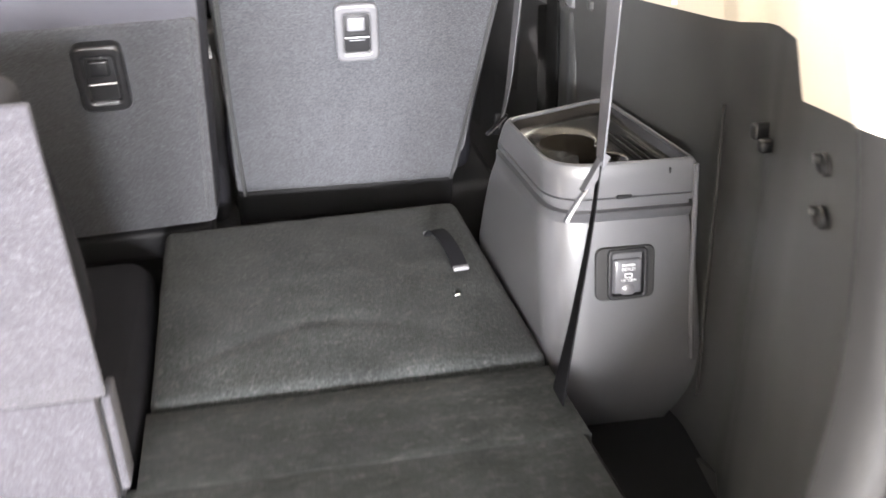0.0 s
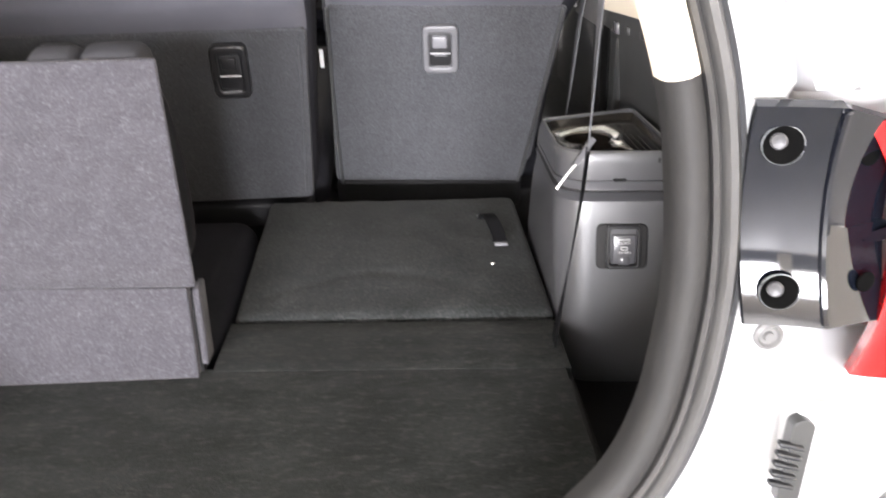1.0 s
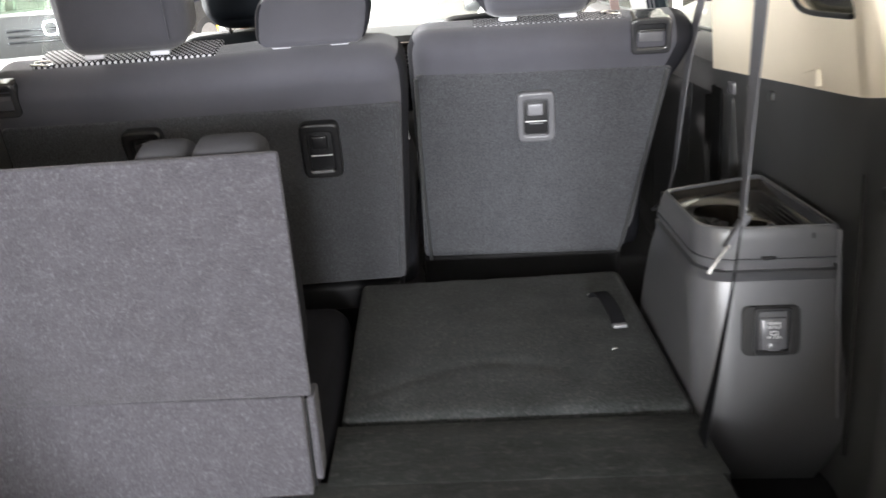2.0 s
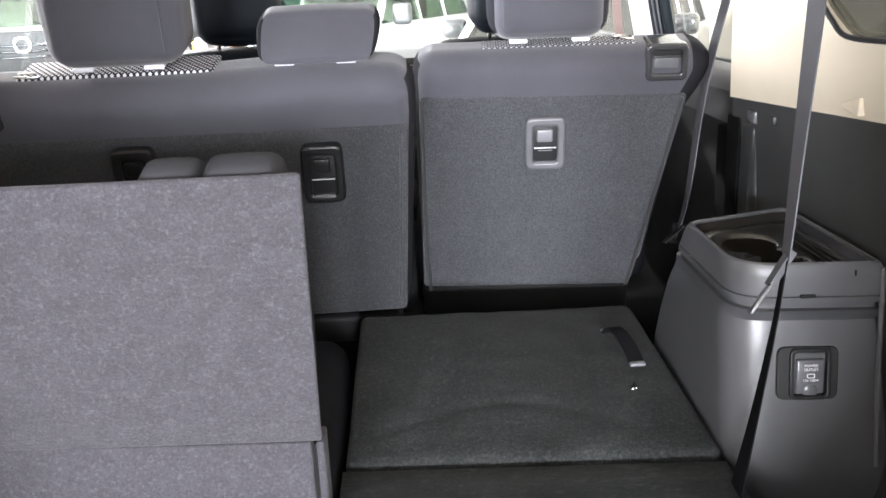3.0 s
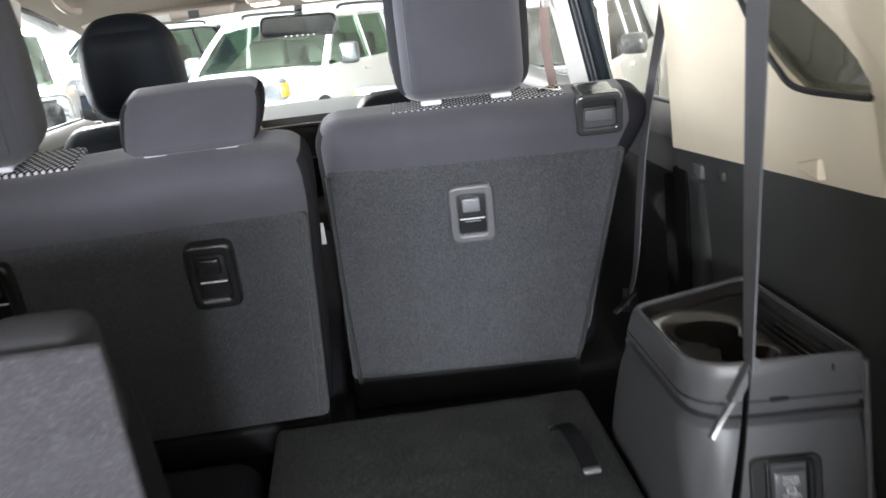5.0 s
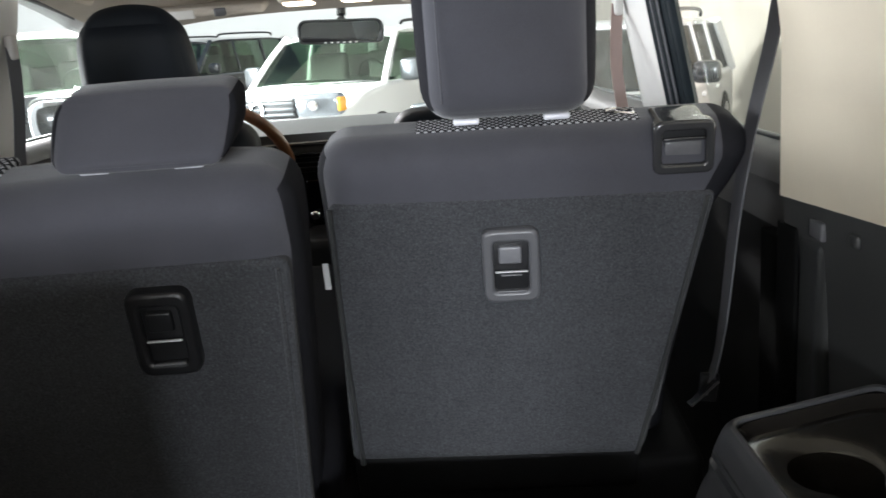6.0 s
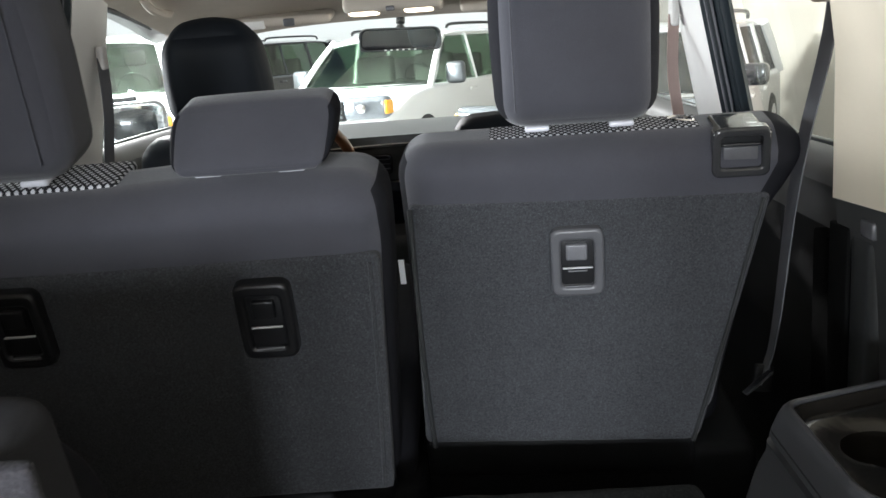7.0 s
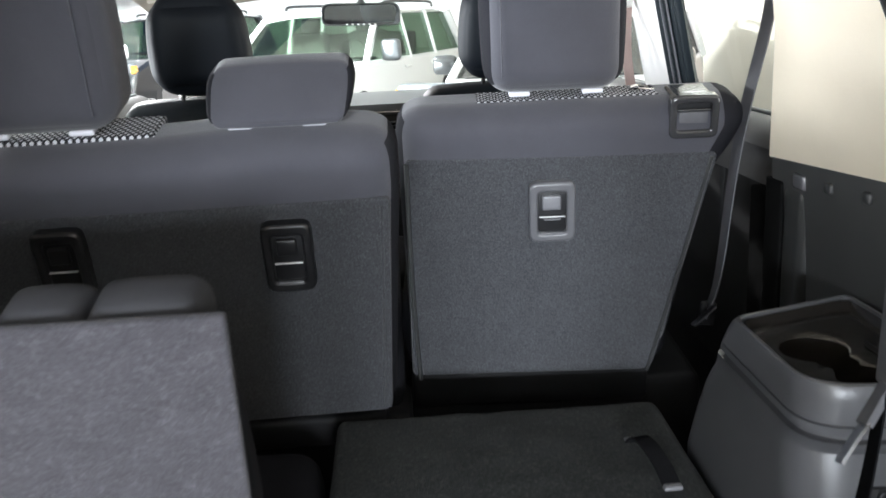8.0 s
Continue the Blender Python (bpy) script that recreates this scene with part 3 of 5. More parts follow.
def belt_guide(parent, x, z, w, hgt):
    """Belt guide on the shoulder of the back."""
    o = rounded(rect(x, z, w, hgt), 0.012, 4)
    i = rounded(rect(x, z, w * 0.70, hgt * 0.62), 0.005, 4)
    g = part("belt_guide", ring(o, i, -0.014, 0.010, 'y'), GUIDE, parent, "glossy grey plastic belt guide", bevel=0.005)
    part("guide_back", roundbox(x, 0.004, z, w * 0.8, 0.006, hgt * 0.75, 0.002, n=1), PLASTIC_DARK, g)
    part("guide_plate", roundbox(x, -0.003, z - hgt * 0.09, w * 0.60, 0.006, hgt * 0.36, 0.002, n=1), LABEL_GREY, g)
    part("guide_bar", roundbox(x, -0.006, z + hgt * 0.14, w * 0.66, 0.006, hgt * 0.06, 0.002, n=1), GUIDE, g)
    part("guide_top", roundbox(x, 0.034, z + hgt * 0.50 - 0.010, w * 0.84, 0.070, 0.013, 0.006, n=3, k=4), GUIDE, g)
    return g


def right_seat():
    h = holder("folding_seat", "second-row seat back upright, grey cloth top and carpeted rear", "car seat", pose(0.1, 1.835, 0) @ pose(0, 0, 0, 0, 0, -4) @ pose(0, 0, 0, 11), group="second-row seats")

    def width(z):
        return 0.425 + 0.075 * max(0, min(1, z / 0.43)) + 0.040 * max(0, min(1, (z - 0.38) / 0.09))

    def shape(p):
        bulge = 0.006 * math.exp(-((p[2] - 0.472) / 0.034) ** 2) if p[1] < 0.05 else 0
        return (-0.006 + (p[0] + 0.006) * (width(p[2]) + 0.006) / 0.551, p[1] - bulge, p[2])
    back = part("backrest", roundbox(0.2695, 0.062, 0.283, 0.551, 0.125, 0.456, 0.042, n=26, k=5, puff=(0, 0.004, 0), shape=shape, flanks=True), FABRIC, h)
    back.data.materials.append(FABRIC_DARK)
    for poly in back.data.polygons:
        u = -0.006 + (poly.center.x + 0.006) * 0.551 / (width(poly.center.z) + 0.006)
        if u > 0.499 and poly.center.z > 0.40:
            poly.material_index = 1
    out = rounded([(-0.006, 0.037), (0.410, 0.031), (0.494, 0.426), (0.008, 0.436)], [0.012, 0.02, 0.012, 0.012], 4)
    part("carpet_back", prism(out, -0.006, 0.02, 'y'), CARPET_SEAT, h, "dark carpet backing", bevel=0.005)
    rim = [Vector((0.010, -0.006, 0.43)), Vector((0.006, -0.006, 0.22)), Vector((0.008, -0.006, 0.03))]
    part("edge_strip", tube(rim, 0.004, 6), PLASTIC, h)
    rim = [Vector((0.402, -0.005, 0.03)), Vector((0.444, -0.005, 0.22)), Vector((0.484, -0.005, 0.42))]
    part("edge_strip", tube(rim, 0.004, 6), PLASTIC, h)
    part("hinge_cover", roundbox(0.20, 0.055, -0.01, 0.42, 0.09, 0.075, 0.012, n=2), PLASTIC_DARK, h)
    part("base", roundbox(0.24, 0.28, -0.15, 0.54, 0.50, 0.30, 0.02, n=1, m=pose(0, 0, 0, -11)), PLASTIC_DARK, h)
    part("cloth_tag", roundbox(-0.030, 0.105, 0.283, 0.009, 0.002, 0.042, 0.0006, n=1), INK, h, "small white cloth tag")
    latch(h, 0.2363, 0.3425, 0.074, 0.103, False)
    belt_guide(h, 0.451, 0.486, 0.074, 0.068)
    part("net_cloth", roundbox(0.265, 0.064, 0.5045, 0.29, 0.062, 0.014, 0.006, n=3), NET, h, "black cloth with a pale diamond net")
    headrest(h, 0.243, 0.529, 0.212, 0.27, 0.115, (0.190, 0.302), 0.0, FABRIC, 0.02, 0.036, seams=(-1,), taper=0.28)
    part("belt_clip", tube([(0.364, 0.050, 0.517), (0.378, 0.040, 0.520), (0.396, 0.042, 0.517), (0.398, 0.056, 0.516), (0.380, 0.064, 0.518), (0.366, 0.060, 0.517)], 0.0022, 6, closed=True), CHROME, h, "bright wire clip")
    part("cushion", roundbox(0.22, 0.36, 0.04, 0.50, 0.50, 0.16, 0.04, n=3), FABRIC_DARK, h)
    return h


right_seat()


def left_seat():
    h = holder("folding_seat", "wide second-row seat back, reclined, grey cloth and dark carpet", "car seat", pose(0, 1.66, 0, 14), group="second-row seats")

    def shape(p):
        inset = 0.026 * (1 - max(0, min(1, (p[2] - 0.06) / 0.37)))
        bulge = 0.011 * math.exp(-((p[2] - 0.468) / 0.030) ** 2) if p[1] < 0.05 else 0
        return (p[0] - inset * max(0, p[0] + 0.3) / 0.393, p[1] - bulge, p[2] + (0.010 * math.exp(-((p[0] + 0.06) / 0.13) ** 2) if p[2] > 0.4 else 0))
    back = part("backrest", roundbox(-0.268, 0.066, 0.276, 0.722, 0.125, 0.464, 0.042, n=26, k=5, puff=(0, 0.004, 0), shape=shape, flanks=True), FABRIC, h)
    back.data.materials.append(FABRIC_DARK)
    out = rounded([(-0.61, 0.05), (0.060, 0.060), (0.079, 0.421), (-0.61, 0.421)], 0.014, 4)
    part("carpet_back", prism(out, -0.002, 0.02, 'y'), CARPET_SEAT, h, "dark carpet backing", bevel=0.005)
    part("edge_strip", tube([(0.066, -0.002, 0.41), (0.057, -0.003, 0.22), (0.047, -0.002, 0.07)], 0.003, 6), CARPET_SEAT, h)
    part("edge_seam", tube([(0.074, 0.000, 0.415), (0.066, 0.000, 0.22), (0.056, 0.000, 0.065)], 0.0024, 6), CARPET_SEAT, h)
    part("hinge_cover", roundbox(-0.25, 0.07, 0.0, 0.60, 0.09, 0.06, 0.012, n=2), PLASTIC_DARK, h)
    part("base", roundbox(-0.24, 0.34, -0.15, 0.66, 0.50, 0.30, 0.02, n=1, m=pose(0, 0, 0, -14)), PLASTIC_DARK, h)
    latch(h, -0.0655, 0.346, 0.069, 0.105, True)
    latch(h, -0.368, 0.354, 0.069, 0.105, True)
    belt_guide(h, -0.590, 0.475, 0.066, 0.062)
    part("net_cloth", roundbox(-0.385, 0.082, 0.5062, 0.315, 0.080, 0.014, 0.006, n=3), NET, h, "black cloth with a pale diamond net")
    headrest(h, -0.054, 0.5260, 0.194, 0.064, 0.135, (-0.113, -0.015), 0.0, FABRIC, 0.068, 0.018, seams=(), thin=0.62, foot=0.14)
    headrest(h, -0.366, 0.532, 0.212, 0.26, 0.115, (-0.425, -0.315), 0.0, FABRIC, 0.02, 0.035, seams=(1,), taper=0.30, side=FABRIC)
    part("belt_clip", tube([(-0.545, 0.050, 0.512), (-0.530, 0.040, 0.515), (-0.510, 0.042, 0.512), (-0.508, 0.056, 0.511), (-0.526, 0.064, 0.513), (-0.543, 0.060, 0.512)], 0.0022, 6, closed=True), CHROME, h, "bright wire clip")
    part("cushion", roundbox(-0.24, 0.36, 0.02, 0.64, 0.50, 0.16, 0.04, n=3), FABRIC_DARK, h)
    return h


left_seat()


# ---- wheel-arch console with cup tray and outlet ----
def console():
    h = holder("side_console", "dark grey plastic wheel-arch console with a cup tray", "console")

    def outline(z):
        t = max(0.0, min(1.0, z / 0.275))
        front = 1.56 - 0.15 * t ** 1.3
        step = max(0.0, min(1.0, (z - 0.190) / 0.018))
        rear = (1.148 + 0.130 * max(z, -0.02)) * (1 - step) + 1.156 * step
        inner = 0.484 - 0.006 * t
        right = 0.690 - 0.030 * t
        pts = [(inner + 0.004, front - 0.03 * t), (inner, rear + 0.010), (right, rear - 0.009), (right, front + 0.03)]
        return rounded(pts, [0.02, 0.055, 0.006, 0.02], 10)

    def grown(o, d):
        cx, cy = 0.58, 1.28
        return [(a + (cx - a) * d, b + (cy - b) * d) for a, b in o]
    section = [(-0.16, 0.36), (-0.13, 0.26), (-0.10, 0.165), (-0.07, 0.09), (-0.04, 0.038), (-0.01, 0.010), (0.02, 0), (0.09, 0), (0.145, 0), (0.165, 0.004), (0.178, 0.012), (0.188, 0.019), (0.196, 0.016), (0.204, 0.004), (0.2085, 0), (0.2090, 0.075), (0.2180, 0.075), (0.2185, 0.0),
               (0.2262, -0.003), (0.2265, 0.03), (0.2290, 0.03), (0.2293, -0.004), (0.254, -0.002), (0.264, 0.008), (0.2695, 0.026), (0.2715, 0.050), (0.2705, 0.075), (0.266, 0.090)]

    def loft(section, cap=False):
        bm = bmesh.new()
        loops = [[bm.verts.new((a, b, z)) for a, b in grown(outline(z), d)] for z, d in section]
        for A, B in zip(loops, loops[1:]):
            for k in range(len(A)):
                j = (k + 1) % len(A)
                bm.faces.new((A[k], A[j], B[j], B[k]))
        if cap:
            bm.faces.new(loops[-1])
        return bm
    part("body", loft(section), CONSOLE, h, auto=30)

    # tray with a kidney-shaped double cup well
    def well_edge(grow):
        out = []
        for k in range(56):
            a = 2 * math.pi * (k / 56)
            r = 0.0
            while r < 0.2:
                x, y = 0.556 + r * math.cos(a), 1.265 + r * math.sin(a)
                if min(math.hypot(x - 0.550, y - 1.302) - 0.037 - grow, math.hypot(x - 0.566, y - 1.222) - 0.031 - grow, math.hypot(x - 0.558, y - 1.264) - 0.022 - grow) > 0:
                    break
                r += 0.0005
            out.append((0.556 + r * math.cos(a), 1.265 + r * math.sin(a)))
        return out

    def by_angle(o):
        out = []
        n = len(o)
        for k in range(56):
            a = 2 * math.pi * k / 56
            d = Vector((math.cos(a), math.sin(a)))
            best = 0
            for i in range(n):
                p, q = Vector(o[i]) - Vector((0.556, 1.265)), Vector(o[(i + 1) % n]) - Vector((0.556, 1.265))
                den = d.x * (q.y - p.y) - d.y * (q.x - p.x)
                if abs(den) < 1e-9:
                    continue
                t = (p.x * (q.y - p.y) - p.y * (q.x - p.x)) / den
                w = (p.x * d.y - p.y * d.x) / den
                if t > best and -1e-6 <= w <= 1 + 1e-6:
                    best = t
            out.append((0.556 + best * d.x, 1.265 + best * d.y))
        return out
    rim, step, edge, lip, deep = by_angle(grown(outline(0.27), 0.088)), by_angle(grown(outline(0.27), 0.15)), well_edge(0.004), well_edge(0.0), well_edge(-0.004)
    bm = bmesh.new()
    loops = [[bm.verts.new((a, b, z)) for a, b in o] for o, z in ((rim, 0.2665), (step, 0.2560), (edge, 0.2555), (lip, 0.2535), (deep, 0.190))]
    for A, B in zip(loops, loops[1:]):
        for k in range(56):
            j = (k + 1) % 56
            bm.faces.new((A[k], A[j], B[j], B[k]))
    bm.faces.new(loops[-1])
    tray = part("tray", bm, TRAY, h, "glossy dark cup tray")
    part("well_mat", prism(well_edge(-0.006), 0.191, 0.194, 'z'), RUBBER, tray)
    for i in range(3):
        part("tray_rib", roundbox(0.608 + 0.009 * i, 1.235 - 0.01 * i, 0.258, 0.003, 0.13, 0.008, 0.0014, n=1), PLASTIC_DARK, tray)
    part("lid_clip", roundbox(0.570, 1.1565, 0.2285, 0.020, 0.006, 0.005, 0.002, n=1), PLASTIC_DARK, h)
    # paler bead that paints the highlight on the console's rear edge
    part("edge_highlight", tube([(0.656, 1.143, 0.266), (0.661, 1.143, 0.18), (0.667, 1.142, 0.08), (0.673, 1.138, -0.01)], 0.0034, 8), BEZEL, h)
    m = pose(0.5800, 1.1630, 0.1195, -7.4, 0, -5) @ Matrix.Scale(1.15, 4)
    o, i = rounded(rect(0.0, 0, 0.068, 0.062), 0.010, 4), rounded(rect(0.002, 0, 0.036, 0.050), 0.004, 4)
    ol = part("outlet", ring(o, i, -0.0035, 0.004, 'y', m=m), LIP_PLASTIC, h, "black power outlet with printed flap", bevel=0.002)
    o2, i2 = rounded(rect(0.002, 0, 0.046, 0.060), 0.008, 4), rounded(rect(0.002, 0, 0.036, 0.050), 0.004, 4)
    part("outlet_frame", ring(o2, i2, -0.008, 0.003, 'y', m=m), BEZEL_DARK, ol, bevel=0.002)
    part("outlet_back", roundbox(0.002, 0.004, 0, 0.040, 0.004, 0.054, 0.001, n=1, m=m), BEZEL_DARK, ol)
    fl = part("outlet_flap", roundbox(0.003, -0.001, -0.004, 0.032, 0.006, 0.041, 0.003, n=2, puff=(0, 0.0015, 0), m=m), LABEL_GREY, ol, "grey flap with white print")
    part("flap_dimple", lathe([(0.009, 0.0), (0.008, 0.001), (0.001, 0.002)], 16, m=m @ pose(0.003, -0.0036, -0.0195, 90)), LABEL_GREY, ol)
    for txt, zz, size in (("POWER", 0.0085, 0.0044), ("OUTLET", 0.0038, 0.0044), ("12V 120W", -0.0088, 0.0040)):
        cu = bpy.data.curves.new("print", 'FONT')
        cu.body, cu.size, cu.align_x, cu.extrude = txt, size, 'CENTER', 0.0001
        cu.materials.append(INK)
        t = new("print", cu)
        t.parent = fl
        t.matrix_basis = m @ pose(0.003, -0.0060, zz, 90)
    part("print_mark", ring(rounded(rect(0.003, -0.0022, 0.0085, 0.0050), 0.001, 2), rounded(rect(0.003, -0.0022, 0.0072, 0.0037), 0.001, 2), -0.0062, -0.0050, 'y', m=m), INK, fl)
    return h


console()


# ---- outline of the tailgate opening ----
half = [(0.0, -0.035), (0.26, -0.03), (0.33, 0.0), (0.385, 0.055), (0.436, 0.115), (0.463, 0.18), (0.476, 0.255), (0.4805, 0.33), (0.474, 0.415), (0.464, 0.475), (0.447, 0.532), (0.427, 0.588), (0.394, 0.68), (0.345, 0.765), (0.28, 0.815), (0.18, 0.838), (0.0, 0.845)]
pts = [(p.x, p.y) for p in curve_points([Vector((a, b, 0)) for a, b in half], 8)]


def edge_x(z):
    side_pts = [q for q in pts if q[1] > 0.12]
    for (xa, za), (xb, zb) in zip(side_pts, side_pts[1:]):
        if za <= z <= zb:
            return xa + (xb - xa) * (z - za) / max(1e-6, zb - za)
    return side_pts[0][0] if z < 0.2 else 0.30


# ---- trim of the right side ----
WALL_X = [(0.60, 0.478), (0.66, 0.497), (0.72, 0.521), (0.80, 0.552), (0.88, 0.593), (0.96, 0.634), (1.04, 0.662), (1.155, 0.676), (1.30, 0.662), (1.45, 0.655), (1.80, 0.652)]


def wall_x(y):
    for (a, xa), (b, xb) in zip(WALL_X, WALL_X[1:]):
        if y <= b:
            t = (y - a) / (b - a)
            return xa + (xb - xa) * max(0, t)
    return WALL_X[-1][1]


def trim_top(y):
    if y < 0.80:
        return 0.485 - 0.20 * (y - 0.60)
    if y < 0.818:
        return 0.445 + (y - 0.80) / 0.018 * 0.042
    if y < 1.10:
        return 0.487 - (y - 0.818) / 0.282 * 0.043
    return 0.444 - 0.058 * (y - 1.10)


YS = [0.615 + 0.0196 * i for i in range(55)]


def side_trim(side, name, label):
    """Dark lower lining of one side; side is 1 or -1."""
    def fn(y, v):
        z = -0.16 + v * (trim_top(y) + 0.16)
        x = wall_x(y) + 0.014 * math.sin(math.pi * min(1, max(0, v))) * (1 if y > 1.0 else 0.2)
        if y < 0.9 and z > 0.2:
            x += (edge_x(z) - 0.4745) * (0.9 - y) / 0.29
        return (side * x, y, z)
    w = finish(sheet(fn, YS if side > 0 else YS[::-1], [i / 14 for i in range(15)], -0.012), name, WALL_PLASTIC)
    return tagged(w, label, "side trim", kind="structure")


wall_r = side_trim(1, "wall_right", "dark grey plastic side lining of the load space")
side_trim(-1, "wall_left", "dark grey plastic side lining of the load space")


def upper_x(z):
    return 0.651 - 0.16 * (z - 0.41) - 0.25 * max(0, z - 0.6)


def upper_trim(side, name):
    """Beige lining above, with the quarter window in it."""
    h = holder(name, "cream plastic upper side lining with a quarter window", "side trim", kind="structure")
    lo = lambda y: trim_top(y) + 0.002
    front = lambda z: 1.678 - 0.37 * (z - 0.41) - 0.3 * max(0, z - 0.6)

    def fn(y, v):
        z = lo(y) + v * (0.539 - lo(y))
        return (side * upper_x(z), 1.0 + (y - 1.0) * (front(z) - 1.0) / 0.678, z)
    ys = [1.092 + 0.586 * i / 20 for i in range(21)]
    ys = ys if side > 0 else ys[::-1]
    part("lower_lining", sheet(fn, ys, [i / 4 for i in range(5)], -0.012), BEIGE, h)

    def pil(u, v):
        z = 0.539 + v * (0.88 - 0.539)
        cut = 1.300 + 0.022 * v - 0.075 * max(0, 1 - v * 5) ** 2
        y = cut + u * (front(z) - cut)
        return (side * (upper_x(z) - 0.012 * math.sin(math.pi * u) ** 2), y, z)
    us = [i / 12 for i in range(13)]
    us = us if side > 0 else us[::-1]
    part("pillar_lining", sheet(pil, us, [(i / 16) ** 1.6 for i in range(17)], -0.012), BEIGE, h)

    def dpil(u, v):
        end = max(1.095, min(1.296, 1.076 + 1.25 * (0.445 + 0.435 * v - 0.547)))
        y = 0.618 + u * (end - 0.618)
        z0 = lo(y)
        z = z0 + v * (0.88 - z0)
        follow = max(0, (1.0 - y) / 0.385)
        x = wall_x(y) - 0.003 + (edge_x(min(z, 0.84)) - 0.4745) * follow - 0.16 * (z - 0.41) * (1 - follow)
        return (side * (min(x, upper_x(z)) - 0.010 * max(0, 1 - abs(u - 0.9) / 0.1)), y, z)
    us = [i / 40 for i in range(41)]
    us = us if side > 0 else us[::-1]
    part("rear_pillar_lining", sheet(dpil, us, [i / 20 for i in range(21)], -0.012), BEIGE, h)
    pane_y = [0.98 + 0.42 * i / 8 for i in range(9)]
    w = part("quarter_window", sheet(lambda y, z: (side * (upper_x(z) + 0.010), y, z), pane_y if side > 0 else pane_y[::-1], [0.528 + 0.33 * i / 8 for i in range(9)], 0.004), GLASS_DARK, h, "dark tinted quarter window")
    w.visible_shadow = False
    seal_pts = [(side * (upper_x(z) - 0.005), y, z) for y, z in ((1.323, 0.86), (1.304, 0.62), (1.291, 0.586), (1.262, 0.560), (1.225, 0.541), (1.12, 0.541), (1.09, 0.542))]
    part("window_seal", tube(seal_pts, 0.0036, 8), RUBBER, w)
    return h


upper_r = upper_trim(1, "upper_trim_right")
upper_trim(-1, "upper_trim_left")
# small fittings on the right lining
for i, (y, z) in enumerate(((1.582, 0.390), (1.498, 0.396), (1.407, 0.401))):
    part("trim_button", roundbox(wall_x(y) + 0.004, y, z, 0.014, 0.034 if i == 0 else 0.018, 0.022 if i == 0 else 0.016, 0.004, n=1), LABEL_GREY if i == 0 else PLASTIC, wall_r)
part("coat_clip", prism([(1.204, 0.444), (1.250, 0.450), (1.250, 0.457), (1.204, 0.468)], 0.637, 0.650, 'x'), BEIGE, upper_r, bevel=0.002)
for y, z, k in ((1.000, 0.352, 1.0), (0.975, 0.345, 0.8)):
    part("trim_hook", roundbox(wall_x(y) - 0.004, y, z, 0.022 * k, 0.014, 0.018 * k, 0.005, n=2, k=3), BEZEL_DARK, wall_r, "small black hook")
for y, z in ((0.742, 0.418), (0.732, 0.382)):
    m = Matrix.Translation((wall_x(y) - 0.001, y, z)) @ pose(0, 0, 0, 0, 0, -20) @ pose(0, 0, 0, 0, -90, 0)
    dim = part("finger_dimple", lathe([(0.011, -0.004), (0.012, 0.001), (0.010, 0.003), (0.008, 0.001), (0.001, 0.0005)], 18, m=m @ Matrix.Diagonal((0.7, 1.1, 1, 1))), RUBBER, wall_r, "dark oval finger dimple")
    part("dimple_clip", roundbox(0, 0.012, 0.003, 0.007, 0.008, 0.006, 0.002, n=1, m=m), PLASTIC, dim)
part("corner_post", roundbox(0.671, 1.602, 0.230, 0.034, 0.070, 0.300, 0.016, n=3, k=5), TRIM_GLOSS, wall_r, "smooth dark plastic corner post")
# flush box and arch lining coloured near-black for the shade there
part("belt_recess_shade", roundbox(0.668, 1.664, 0.230, 0.030, 0.056, 0.300, 0.003, n=1), RECESS_SHADE, wall_r)
part("arch_lining", roundbox(0.706, 1.735, 0.035, 0.06, 0.14, 0.62, 0.004, n=2), RECESS_SHADE, wall_r)


joint = [(wall_x(y) - 0.002, y, z) for y, z in ((1.118, 0.345), (1.112, 0.20), (1.108, 0.06), (1.106, -0.05))]
part("panel_joint", tube(joint, 0.0022, 6), LIP_PLASTIC, wall_r)


# ---- opening of the tailgate ----
loop = pts + [(-a, b) for a, b in reversed(pts[1:-1])]
opening = holder("gate_opening", "tailgate opening with grey lining edge and rubber seal", "tailgate opening", kind="structure")
LIP = [(-0.002, 0.03), (-0.001, 0.012), (0.0015, 0.002), (0.006, -0.004), (0.012, -0.0065), (0.018, -0.007), (0.024, -0.005), (0.028, -0.001), (0.030, 0.006), (0.030, 0.03)]
cut = next(k for k in range(len(pts)) if pts[k][1] > 0.486)
f = (0.486 - pts[cut - 1][1]) / (pts[cut][1] - pts[cut - 1][1])
edge_pt = (pts[cut - 1][0] + f * (pts[cut][0] - pts[cut - 1][0]), 0.486)
low = pts[:cut] + [edge_pt]
part("lining_edge", sweep([(-a, b) for a, b in reversed(low[1:])] + low, LIP, 0.600), LIP_PLASTIC, opening)
high = [edge_pt] + pts[cut:]
part("upper_lining_edge", sweep(high + [(-a, b) for a, b in reversed(high[:-1])], LIP, 0.600), BEIGE, opening)
part("inner_seal", sweep(loop, [(0.030, 0.010), (0.030, -0.004), (0.0335, -0.008), (0.037, -0.004), (0.037, 0.010)], 0.600, closed=True), SEAL, opening)
part("seal", sweep(loop, [(0.037, 0.012), (0.0375, -0.006), (0.042, -0.012), (0.048, -0.012), (0.0525, -0.006), (0.053, 0.012)], 0.600, closed=True), SEAL, opening, "ribbed rubber seal")
part("seal_lip", sweep(loop, [(0.053, 0.012), (0.0535, -0.003), (0.057, -0.005), (0.060, -0.001), (0.061, 0.012)], 0.600, closed=True), RUBBER, opening)


